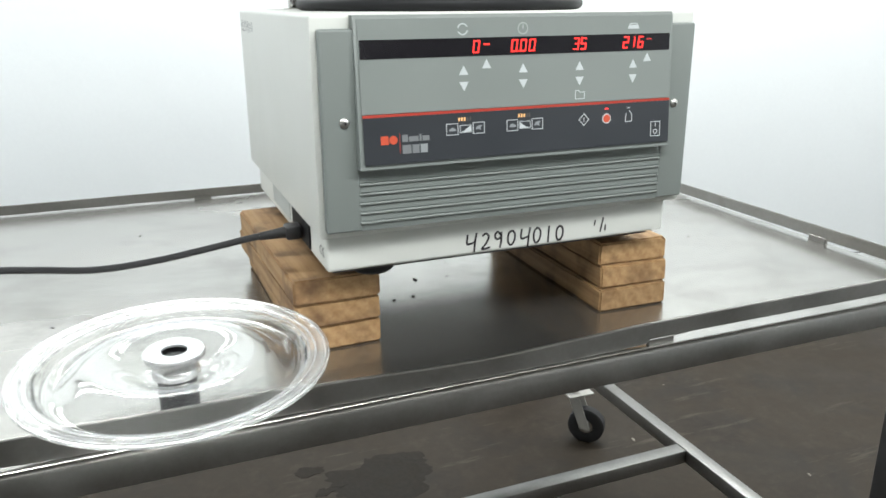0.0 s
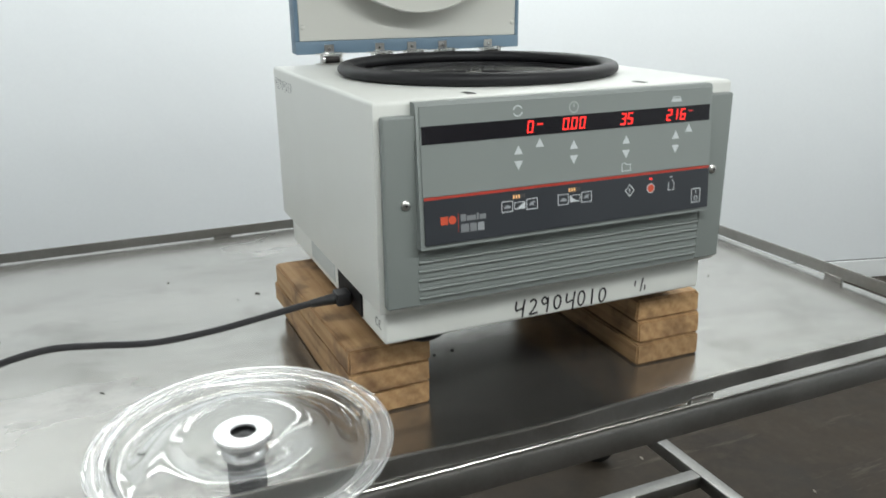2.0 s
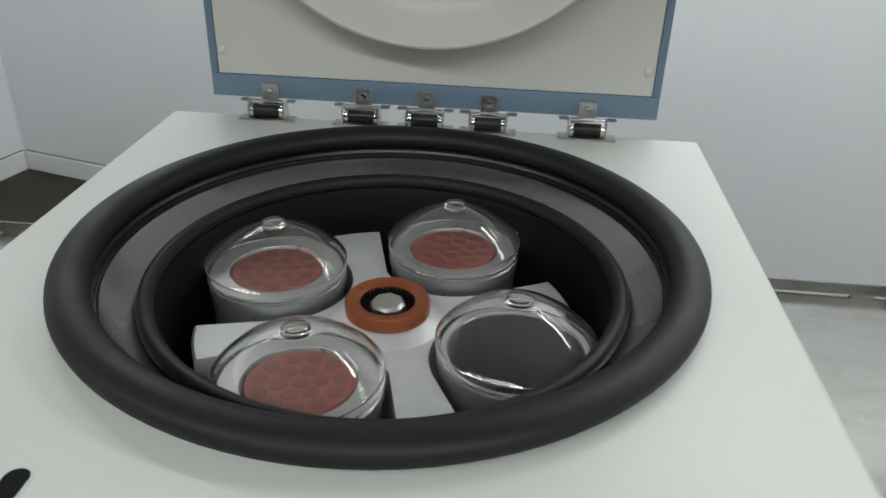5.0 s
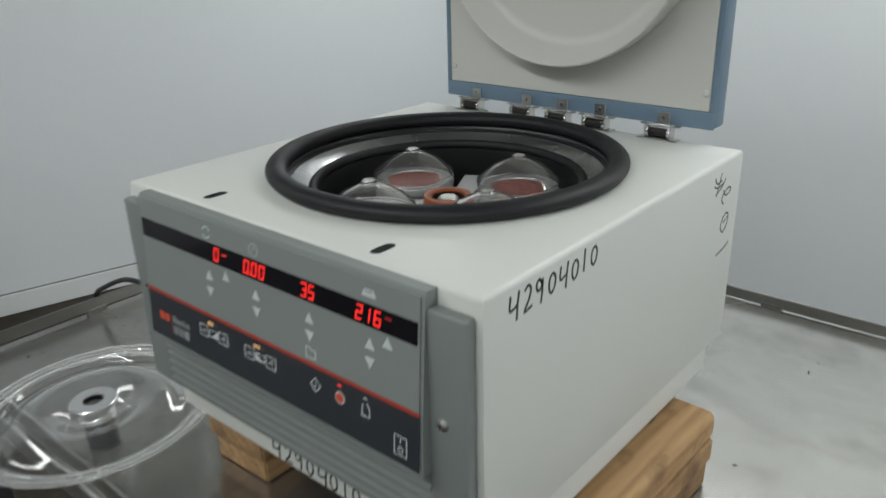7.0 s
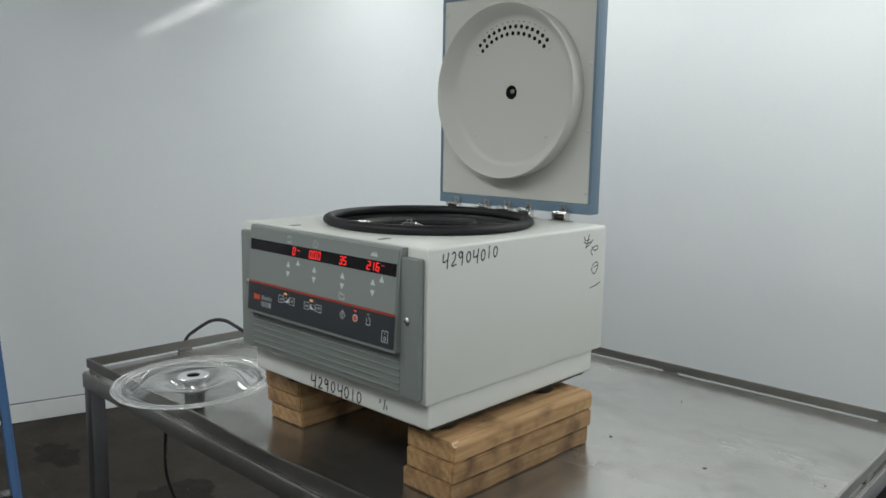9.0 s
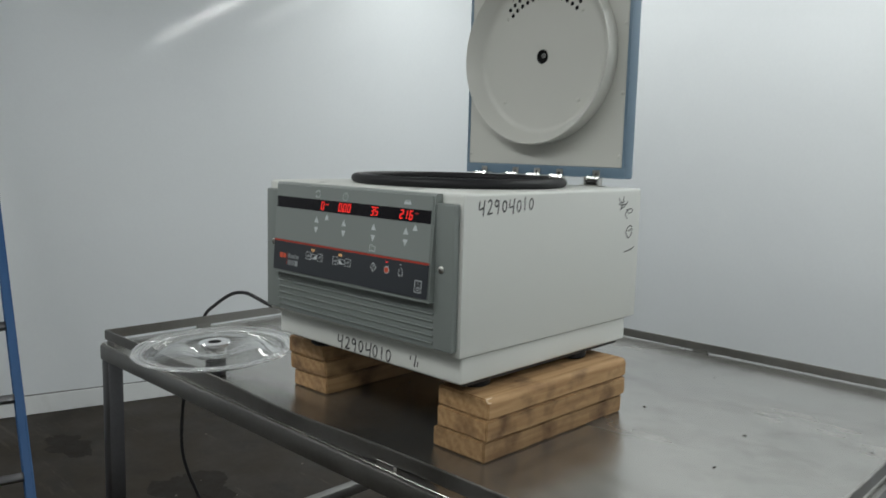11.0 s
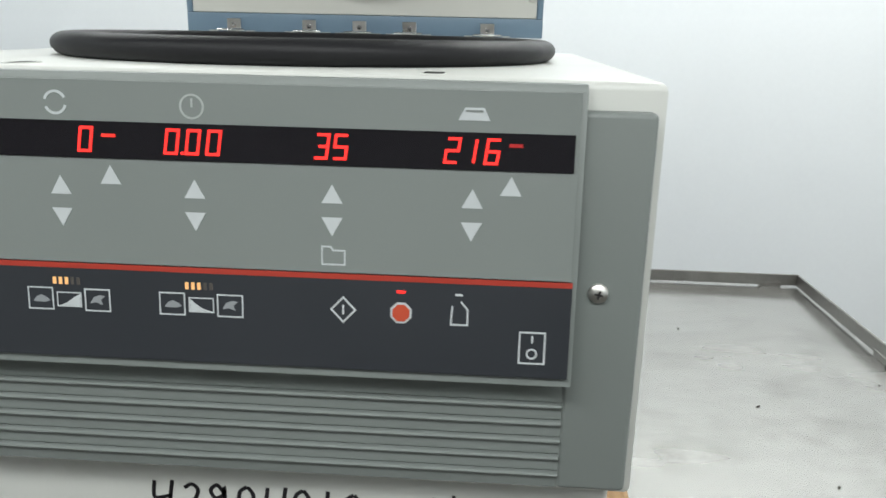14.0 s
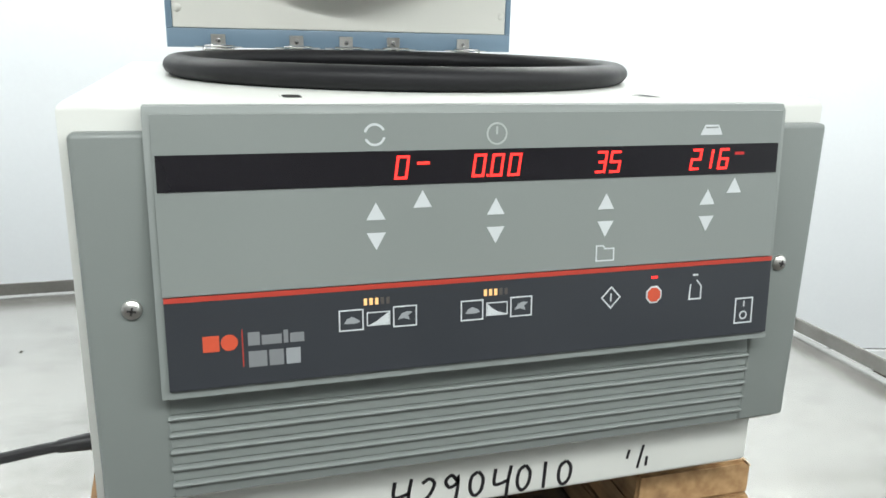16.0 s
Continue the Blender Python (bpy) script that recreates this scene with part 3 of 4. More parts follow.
def cabinet():
    bm = bmesh.new()
    n = 96
    # top plate with a round opening
    r = 0.2130
    inner = [bm.verts.new((CX + r * math.cos(2 * math.pi * i / n), CY + r * math.sin(2 * math.pi * i / n), TOP)) for i in range(n)]
    drop = [bm.verts.new((v.co.x, v.co.y, TOP - 0.012)) for v in inner]
    outer = []
    e = 0.006
    x0, x1, y0, y1 = -HX + e, HX - e, FRONT + e, BACK - e
    for i in range(n):
        c, s = math.cos(2 * math.pi * i / n), math.sin(2 * math.pi * i / n)
        k = min(((x1 if c > 0 else x0) - CX) / c if abs(c) > 1e-9 else 9, ((y1 if s > 0 else y0) - CY) / s if abs(s) > 1e-9 else 9)
        outer.append(Vector((CX + k * c, CY + k * s, TOP)))
    for cx, cy in ((x0, y0), (x1, y0), (x1, y1), (x0, y1)):
        j = min(range(n), key=lambda q: (outer[q] - Vector((cx, cy, TOP))).length)
        outer[j] = Vector((cx, cy, TOP))
    rim = [bm.verts.new(v) for v in outer]
    # rounded edge, walls, turned-in bottom
    rings = [rim]
    for push, z in ((e * 0.5, TOP - e * 0.13), (e * 0.87, TOP - e * 0.5), (e, TOP - e), (e, SKIRT + 0.004), (e * 0.6, SKIRT), (-0.006, SKIRT)):
        ring = []
        for v in outer:
            dx = push if v.x >= x1 - 1e-6 else -push if v.x <= x0 + 1e-6 else 0
            dy = push if v.y >= y1 - 1e-6 else -push if v.y <= y0 + 1e-6 else 0
            ring.append(bm.verts.new((v.x + dx, v.y + dy, z)))
        rings.append(ring)
    for a, b in [(inner, drop), (inner, rim)] + list(zip(rings, rings[1:])):
        for i in range(n):
            bm.faces.new((a[i], a[(i + 1) % n], b[(i + 1) % n], b[i]))
    return bm


case = part("cabinet", cabinet(), CASE, machine, "off-white painted sheet metal cabinet")
part("base", box((-0.270, 0.036, BOTTOM), (0.270, 0.572, SKIRT - 0.0005), 0.005, 3), CASE, machine, "off-white stepped-in base")
part("seam", box((-0.2712, 0.0348, SKIRT - 0.0042), (0.2712, 0.5732, SKIRT - 0.0012), 0.0006, 1), SEAM_GREY, machine, "mottled darker grey seam under the cabinet")
# assumed plate, added dark so that the gap over the boards reads shaded
part("underside", box((-0.258, 0.060, BOTTOM - 0.0100), (0.258, 0.560, BOTTOM - 0.0006), 0.002, 1), DARK_RECESS, machine, "assumed dark inset plate that deepens the shaded gap under the base")
for x, y in ((-0.190, 0.098), (0.222, 0.125), (-0.222, 0.43), (0.228, 0.43)):
    part("foot", lathe([(0, STACK), (0.026, STACK), (0.031, STACK + 0.004), (0.031, BOTTOM - 0.006), (0.029, BOTTOM - 0.0005), (0, BOTTOM - 0.0005)],
                       (x, y, 0), 28), RUBBER, machine, "black rubber foot")


# the front: a tilted key panel over a ribbed grille, between two side strips
def face_y(z):
    return -(1.302 - z) * 0.0733


def on_face(lift0):
    return lambda u, v, h: Vector((u, face_y(v) - lift0 - h, v))


def extrude_profile(profile, xa, xb, bevel=0.0):
    bm = bmesh.new()
    a = [bm.verts.new((xa, y, z)) for y, z in profile]
    b = [bm.verts.new((xb, y, z)) for y, z in profile]
    n = len(profile)
    for i in range(n):
        bm.faces.new((a[i], a[(i + 1) % n], b[(i + 1) % n], b[i]))
    bm.faces.new(a[::-1])
    bm.faces.new(b)
    if bevel:
        bmesh.ops.bevel(bm, geom=[e for e in bm.edges if e.is_manifold and e.calc_face_angle(0) > 0.6], offset=bevel, segments=3, affect="EDGES")
    return bm


PANEL = [(FRONT - 0.0005, 1.145), (-0.0100, 1.145), (face_y(1.150) + 0.0015, 1.1475), (face_y(1.326) + 0.0015, 1.3265), (0.0065, 1.331), (FRONT - 0.0005, 1.331)]
panel = part("front_panel", extrude_profile(PANEL, -0.2318, 0.2318, 0.0036), BEZEL, machine, "grey plastic control panel, tilted back")
GR = [(FRONT - 0.0005, 1.0625), (0.0070, 1.0625)]
for i in range(5):                               # each rib is a rounded ridge under a fine groove
    z = 1.0735 + 0.0126 * i
    GR += [(0.0056, z - 0.0024), (0.0034, z - 0.0015), (0.0026, z), (0.0032, z + 0.0012), (0.0072, z + 0.0016), (0.0074, z + 0.0024), (0.0057, z + 0.0028)]
GR += [(0.0075, 1.1446), (FRONT - 0.0005, 1.1446)]
part("grille", extrude_profile(GR, -0.2300, 0.2290), BEZEL, machine, "ribbed grey plastic grille")
for s in (-1, 1):
    wing = part("side_strip", box((min(s * 0.2282, s * 0.2745), 0.0045, 1.0625), (max(s * 0.2282, s * 0.2745), FRONT - 0.0005, 1.3155), 0.0035, 3), BEZEL, machine,
                "grey plastic side strip")
    part("screw", lathe([(0.0065, 0), (0.0062, 0.002), (0.004, 0.0038), (0.0015, 0.0042), (0.0013, 0.0028), (0, 0.0028)], (s * 0.2465, 0.0045, 1.2035), 20,
                        m=pose(0, 0, 0, 90, 0, 0)), ZINC, wing, "bright cross-head screw")
    # cross slot laid on as dark bars, with its shade in the colour
    for a in (12, 102):
        part("screw_slot", box((-0.0028, -0.0005, -0.0006), (0.0028, 0.0003, 0.0006), 0.0, 1, Matrix.Translation((s * 0.2465, 0.0004, 1.2035)) @ pose(0, 0, 0, 0, a, 0)), DARK_RECESS, wing)

key_field = part("key_foil", prism(rect(-0.2272, 1.2137, 0.2280, 1.3265), on_face(-0.0013), 0.0016), FOIL_GREY, panel, "lighter grey touch-key foil")
display = part("display_window", prism(rect(-0.2257, 1.2797, 0.2257, 1.3022), on_face(0.0003), 0.0006), STRIP, panel, "black display strip with red digits")
lower = part("lower_foil", prism(rect(-0.2266, 1.1512, 0.2290, 1.2095), on_face(0.0003), 0.0006), DARK, panel, "dark grey lower key field")
part("red_line", prism(rect(-0.2266, 1.2097, 0.2290, 1.2130), on_face(0.0003), 0.0007), RED, panel, "thin red line")

def digit(ch, u, v, w=0.0072, h=0.0140, slant=0.14, th=0.0017):
    x0, x1, y0, y1 = -w / 2, w / 2, -h / 2, h / 2
    paths = {"0": [(x0, y0), (x1, y0), (x1, y1), (x0, y1)], "1": [(x1, y1), (x1, y0)],
             "2": [(x0, y1), (x1, y1), (x1, 0), (x0, 0), (x0, y0), (x1, y0)], "5": [(x1, y1), (x0, y1), (x0, 0), (x1, 0), (x1, y0), (x0, y0)],
             "3": [(x0, y1), (x1, y1), (x1, y0), (x0, y0)], "6": [(x1, y1), (x0, y1), (x0, y0), (x1, y0), (x1, 0), (x0, 0)]}
    bm = bmesh.new()
    add_stroke(bm, [(u + x + slant * y, v + y) for x, y in paths[ch]], th, on_face(0.001), 0.0003, ch == "0")
    if ch == "3":
        add_stroke(bm, [(u + x, v) for x in (x0 + th, x1)], th, on_face(0.001), 0.0003)
    part("digit", bm, LED, display, "glowing red digit")


ZD = 1.2912
digit("0", -0.0720, ZD)
for u in (-0.0178, -0.0047, 0.0082):
    digit("0", u, ZD)
part("point", prism(arc(-0.0117, ZD - 0.0068, 0.0010, 0, 330, 8), on_face(0.001), 0.0003), LED, display)
digit("3", 0.0745, ZD)
digit("5", 0.0860, ZD)
digit("2", 0.1532, ZD)
digit("1", 0.1632, ZD)
digit("6", 0.1772, ZD)
part("dash", prism(rect(-0.0618, 1.2928, -0.0530, 1.2948), on_face(0.001), 0.0003), LED_DIM, display)
part("dash", prism(rect(0.1868, 1.2940, 0.1950, 1.2962), on_face(0.001), 0.0003), LED_FAINT, display)


def arrow(u, v, up=True, w=0.0130, h=0.0116):
    s = 1 if up else -1
    part("arrow_key", prism([(u - w / 2, v - s * h / 2), (u + w / 2, v - s * h / 2), (u, v + s * h / 2)], on_face(0.0003), 0.0003), PRINT, key_field)


for u in (-0.0900, -0.0050, 0.0805, 0.1660):
    arrow(u, 1.2626)
    arrow(u, 1.2422, False)
arrow(-0.0578, 1.2697)
arrow(0.1890, 1.2708)


def strokes(lines, width, place, depth=0.0003):
    bm = bmesh.new()
    for line, closed in lines:
        add_stroke(bm, line, width, place, depth, closed)
    return bm


K = on_face(0.0003)
part("speed_symbol", strokes([(arc(-0.0900, 1.3128, 0.0066, 25, 165), False), (arc(-0.0900, 1.3128, 0.0066, 205, 345), False)], 0.0016, K), PRINT, key_field)
part("clock_symbol", strokes([(arc(-0.0050, 1.3124, 0.0070, 0, 345, 24), True), ([(-0.0050, 1.3120), (-0.0050, 1.3172)], False)], 0.0012, K), FAINT, key_field)
part("lid_symbol", prism([(0.1562, 1.3090), (0.1750, 1.3090), (0.1735, 1.3125), (0.1715, 1.3165), (0.1600, 1.3165), (0.1578, 1.3125)], K, 0.0003), PRINT, key_field)
part("lid_slot_symbol", prism(rect(0.1605, 1.3140, 0.1708, 1.3152), on_face(0.0006), 0.0003), FOIL_GREY, key_field)
part("folder_symbol", strokes([([(0.0742, 1.2186), (0.0884, 1.2186), (0.0884, 1.2275), (0.0812, 1.2275), (0.0796, 1.2298), (0.0742, 1.2298)], True)], 0.0010, K), PRINT, key_field)

D = on_face(0.0009)
# the maker's mark and model line stand as plain shapes
part("mark", prism(rect(-0.2048, 1.1757, -0.1945, 1.1863), D, 0.0003), ORANGE_RED, lower)
part("mark", prism(arc(-0.1882, 1.1810, 0.0054, 0, 345, 23), D, 0.0003), ORANGE_RED, lower)
part("mark_line", prism(rect(-0.1803, 1.1640, -0.1796, 1.1890), D, 0.0003), RED, lower)
for u0, w, h in ((-0.1765, 0.0076, 0.0090), (-0.1677, 0.0130, 0.0064), (-0.1535, 0.0030, 0.0088), (-0.1493, 0.0092, 0.0064)):
    part("bar", prism(rect(u0, 1.1778, u0 + w, 1.1778 + h), D, 0.0003), DIM_PRINT, lower)
for u0, w, mat in ((-0.1765, 0.0118, DIM_PRINT), (-0.1632, 0.0094, DIM_PRINT), (-0.1522, 0.0094, GREY_PRINT)):
    part("bar", prism(rect(u0, 1.1630, u0 + w, 1.1738), D, 0.0003), mat, lower)


def rate_keys(u):
    """Two boxed keys with a ramp between them, and five small lights over it."""
    for du in (0.0, 0.0374):
        part("key_box", strokes([(rect(u + du, 1.1822, u + du + 0.0160, 1.1962), True)], 0.0009, D), PRINT, lower)
    part("animal_symbol", prism([(u + 0.0030, 1.1872), (u + 0.0052, 1.1868), (u + 0.0112, 1.1868), (u + 0.0140, 1.1878), (u + 0.0124, 1.1896), (u + 0.0084, 1.1916), (u + 0.0050, 1.1900)],
                                D, 0.0003), GREY_PRINT, lower)
    part("animal_symbol", prism([(u + 0.0404, 1.1870), (u + 0.0446, 1.1878), (u + 0.0488, 1.1862), (u + 0.0476, 1.1896), (u + 0.0506, 1.1920), (u + 0.0470, 1.1926), (u + 0.0430, 1.1912)],
                                D, 0.0003), GREY_PRINT, lower)
    part("ramp_box", strokes([(rect(u + 0.0190, 1.1845, u + 0.0346, 1.1935), True)], 0.0007, D), PRINT, lower)
    for i in range(5):
        part("level_light", prism(rect(u + 0.0168 + 0.0039 * i, 1.1990, u + 0.0190 + 0.0039 * i, 1.2036), D, 0.0003), AMBER if i < 3 else AMBER_OFF, lower)


rate_keys(-0.1162)
part("ramp_symbol", prism([(-0.0955, 1.1850), (-0.0822, 1.1850), (-0.0822, 1.1930), (-0.0870, 1.1900), (-0.0912, 1.1868)], D, 0.0003), PRINT, lower)
rate_keys(-0.0300)
part("ramp_symbol", prism([(-0.0104, 1.1850), (0.0036, 1.1850), (-0.0020, 1.1866), (-0.0070, 1.1898), (-0.0104, 1.1930)], D, 0.0003), PRINT, lower)
part("start_key", strokes([([(0.0876, 1.1822), (0.0952, 1.1902), (0.0876, 1.1982), (0.0800, 1.1902)], True), ([(0.0876, 1.1872), (0.0876, 1.1932)], False)], 0.0011, D), PRINT, lower)
part("stop_key", prism(arc(0.1240, 1.1897, 0.0072, 22.5, 337.5, 7), D, 0.0003), PRINT, lower)
part("stop_key_field", prism(arc(0.1240, 1.1897, 0.0058, 22.5, 337.5, 7), on_face(0.0012), 0.0003), ORANGE_RED, lower, "red stop key")
part("status_light", prism(rect(0.1212, 1.2024, 0.1266, 1.2040), D, 0.0003), LED, lower)
part("status_light", prism(rect(0.1576, 1.2020, 0.1622, 1.2034), D, 0.0003), PRINT, lower)
part("lid_key", strokes([([(0.1560, 1.1955), (0.1552, 1.1836), (0.1655, 1.1836), (0.1655, 1.1935), (0.1612, 1.1985)], False)], 0.0011, D), PRINT, lower)
part("power_switch", strokes([(rect(0.1984, 1.1606, 0.2140, 1.1806), True), ([(0.2062, 1.1738), (0.2062, 1.1785)], False), (arc(0.2062, 1.1668, 0.0030, 0, 340, 14), True)], 0.0011, D),
     PRINT, lower, "boxed on-off switch symbol")

# slots in the top plate, uncut: raised black patches stand for the shade inside
for s in (-1, 1):
    m = Matrix.Translation((s * 0.1375, 0.049, 0))
    bm = bmesh.new()
    out = arc(0, 0.0085, 0.0072, 0, 180, 8) + arc(0, -0.0085, 0.0072, 180, 360, 8)
    add_prism(bm, out, lambda u, v, h: m @ Vector((u, v, TOP + h)), 0.0004)
    part("latch_slot", bm, CHAMBER, case, "black oblong patch drawn for the shaded latch slot")
    bm = bmesh.new()
    add_stroke(bm, out, 0.0012, lambda u, v, h: m @ Vector((u, v, TOP + h)), 0.0007, True)
    part("slot_rim", bm, CASE, case)

# the bowl: rubber lip, stepped liner, dark chamber
R0, r0, zc = 0.2176, 0.0136, TOP + 0.0095
gasket = [(R0 + r0 * math.cos(a) * 1.02, zc + r0 * 0.74 * math.sin(a)) for a in [2 * math.pi * i / 20 for i in range(20)]]
part("gasket", lathe(gasket, (CX, CY, 0), 96, True), RUBBER, machine, "thick black rubber lip round the bowl opening")
bowl = [(0.2125, TOP + 0.001), (0.2080, TOP - 0.001), (0.2066, TOP - 0.0035), (0.2048, TOP - 0.0042), (0.2044, TOP - 0.0062), (0.2030, TOP - 0.0068), (0.2026, TOP - 0.0092),
        (0.1960, TOP - 0.0145), (0.1880, TOP - 0.0215), (0.1790, TOP - 0.0255), (0.1705, TOP - 0.0255)]
liner = part("bowl_liner", lathe(bowl, (CX, CY, 0), 96), LINER, machine, "dark stepped bowl liner")
part("metal_ledge", lathe([(0.2024, TOP - 0.0080), (0.2010, TOP - 0.0096), (0.1965, TOP - 0.0128), (0.1890, TOP - 0.0190), (0.1800, TOP - 0.0228)], (CX, CY, 0), 96), LEDGE, liner, "dull metal ledge")
ring = [(0.1745 + 0.0062 * math.cos(a), TOP - 0.0195 + 0.0064 * math.sin(a)) for a in [2 * math.pi * i / 14 for i in range(14)]]
part("inner_lip", lathe(ring, (CX, CY, 0), 96, True), RUBBER, liner, "black rubber inner lip")
part("chamber", lathe([(0.1704, TOP - 0.0250), (0.1670, TOP - 0.0300), (0.1660, TOP - 0.060), (0.1660, 1.10), (0.150, 1.075), (0, 1.075)], (CX, CY, 0), 72), CHAMBER, machine, "black rotor chamber")

# the lid, upright on five hinges
LW, LZ0, LZ1, LF, LB = 0.2355, 1.351, 1.876, 0.593, 0.630
LC = 1.631
lid = part("lid", box((-LW, LF + 0.004, LZ0), (LW, LB, LZ1), 0.004, 3), LID_BLUE, machine, "open lid, blue painted shell with a cream inner face")
bm = bmesh.new()
for lo, hi in (((-LW, LF, LZ0), (LW, LF + 0.0045, LZ0 + 0.024)), ((-LW, LF, LZ1 - 0.012), (LW, LF + 0.0045, LZ1)),
               ((-LW, LF, LZ0 + 0.024), (-LW + 0.008, LF + 0.0045, LZ1 - 0.012)), ((LW - 0.008, LF, LZ0 + 0.024), (LW, LF + 0.0045, LZ1 - 0.012))):
    add_box(bm, lo, hi, 0.0012, 2)
part("lid_rim", bm, LID_BLUE, lid, "blue folded rim")
plate = part("inner_plate", box((-LW + 0.0085, LF + 0.0005, LZ0 + 0.0245), (LW - 0.0085, LF + 0.0042, LZ1 - 0.0125), 0.0008, 1), LID_CREAM, lid, "cream inner plate")
RP, DP = 0.208, 0.046
yaxis = Matrix.Translation((0, LF, LC)) @ pose(0, 0, 0, 90, 0, 0)
plug = [(RP - 0.004, -0.0004), (RP, DP - 0.003), (RP - 0.001, DP - 0.0008), (RP - 0.003, DP), (RP - 0.005, DP - 0.001), (RP - 0.024, 0.0120), (RP - 0.033, 0.0060), (RP - 0.042, 0.0045),
        (0.0175, 0.0040), (0.0165, 0.0030), (0.0165, -0.0040)]
dish = part("plug", lathe(plug, n=96, m=yaxis), LID_CREAM, lid, "raised cream dish that closes the bowl")
part("spindle_cup", lathe([(0.0166, 0.0036), (0.0145, 0.0032), (0.0140, 0.0012), (0.0, 0.0012)], n=32, m=yaxis), CHAMBER, lid)
part("spindle_pin", lathe([(0, 0.0065), (0.0055, 0.0060), (0.0065, 0.0045), (0.0065, 0.0008), (0, 0.0008)], n=20, m=yaxis @ Matrix.Translation((0.004, 0.002, 0))), CHROME, lid)
# vent holes as raised discs, their inner darkness painted black
bm = bmesh.new()
for k, r in enumerate((0.139, 0.155, 0.171)):
    count = 13 if k % 2 == 0 else 14
    for i in range(count):
        a = radians(90 + (i - (count - 1) / 2) * (7.0, 6.3, 5.7)[k])
        t = lathe([(0, 0.0048), (0.0050, 0.0048), (0.0050, 0.0036)], n=12, m=yaxis @ Matrix.Translation((r * math.cos(a), r * math.sin(a), 0)))
        merge(bm, t)
tagged(part("vent_holes", bm, CHAMBER, lid, "arc of small black discs drawn as vent holes"), kind="stuff")


def small_screw(x, z, y, parent):
    part("plate_screw", lathe([(0.0052, 0), (0.0050, 0.0012), (0.003, 0.0026), (0, 0.003)], (x, y, z), 14, m=pose(0, 0, 0, 90, 0, 0)), LID_CREAM, parent)


for x in (-0.2205, 0.2205):
    for z in (1.400, 1.54, 1.69, 1.83):
        small_screw(x, z, LF + 0.0008, plate)
for x, z in ((-0.110, 1.527), (0.108, 1.527), (-0.110, 1.728), (0.108, 1.728)):
    small_screw(x, z, LF - 0.0042, plate)


def hinge(x):
    y, z = 0.579, TOP + 0.0098
    h = part("hinge", box((x - 0.030, y - 0.010, TOP + 0.0002), (x + 0.030, y + 0.008, TOP + 0.0020), 0.0007, 1), ZINC, machine, "zinc-plated sprung lid hinge")
    part("leaf", box((x - 0.0092, LF - 0.0024, LZ0 - 0.006), (x + 0.0092, LF - 0.0004, LZ0 + 0.017), 0.0008, 1), ZINC, h)
    part("leaf_screw", lathe([(0.0034, 0), (0.003, 0.0012), (0, 0.0016)], (x, LF - 0.0024, LZ0 + 0.009), 12, m=pose(0, 0, 0, 90, 0, 0)), CHROME, h)
    part("spring", tube([(x - 0.0140, y, z - 0.0012), (x + 0.0140, y, z - 0.0012)], 0.0066, 14), SPRING, h, "dark hinge barrel")
    for s in (-1, 1):
        part("knuckle", tube([(x + s * 0.0138, y, z - 0.0010), (x + s * 0.0178, y, z - 0.0010)], 0.0074, 14), CHROME, h)
        part("bracket", box((x + s * 0.0190 - 0.0009, y - 0.008, TOP + 0.0018), (x + s * 0.0190 + 0.0009, y + 0.009, TOP + 0.0185), 0.0006, 1), ZINC, h)
        part("flange", box((x + s * 0.0245 - 0.0050, y - 0.002, TOP + 0.0185), (x + s * 0.0245 + 0.0050, y + 0.008, TOP + 0.0198), 0.0005, 1), ZINC, h)
    for dz in (0.0072, 0.0108):
        part("pin", tube([(x - 0.0182, y - 0.002, z + dz), (x + 0.0182, y - 0.002, z + dz)], 0.0015, 8), CHROME, h)


for x in (-0.172, -0.071, -0.004, 0.062, 0.164):
    hinge(x)

# the power inlet on the side of the base
part("power_inlet", box((-0.2725, 0.130, 1.006), (-0.2695, 0.250, 1.045), 0.001, 1), CHAMBER, machine, "black power inlet plate")
part("rating_plate", box((-0.2712, 0.275, 1.012), (-0.2698, 0.42, 1.042), 0.0004, 1), FAINT, machine, "small grey rating plate")
side_base = lambda u, v, h: Vector((-0.2703 - h, 0.072 - u, 1.018 + v))
part("conformity_mark", strokes([(arc(0.006, 0.007, 0.006, 60, 300, 10), False), (arc(0.020, 0.007, 0.006, 60, 300, 10), False), ([(0.014, 0.007), (0.019, 0.007)], False)], 0.0016, side_base), INK, machine)

# marker writing
GLYPH = {
    "4": [[(0.02, 1.0), (0.0, 0.42), (0.55, 0.52)], [(0.62, 1.05), (0.52, 0.5), (0.46, -0.12)]],
    "2": [[(0.05, 0.85), (0.3, 1.0), (0.5, 0.8), (0.35, 0.4), (0.05, 0.02), (0.62, 0.08)]],
    "9": [[(0.5, 0.72), (0.28, 0.98), (0.06, 0.78), (0.2, 0.52), (0.46, 0.64), (0.52, 0.88), (0.5, 0.4), (0.42, -0.05)]],
    "0": [[(0.32, 0.95), (0.08, 0.75), (0.04, 0.3), (0.22, 0.05), (0.46, 0.25), (0.52, 0.68), (0.34, 0.95)]],
    "1": [[(0.18, 1.0), (0.12, 0.0)]],
    "/": [[(0.6, 1.05), (0.35, -0.1)]],
    "'": [[(0.3, 0.9), (0.2, 0.45)]],
    ",": [[(0.3, 0.35), (0.27, -0.1)]],
}


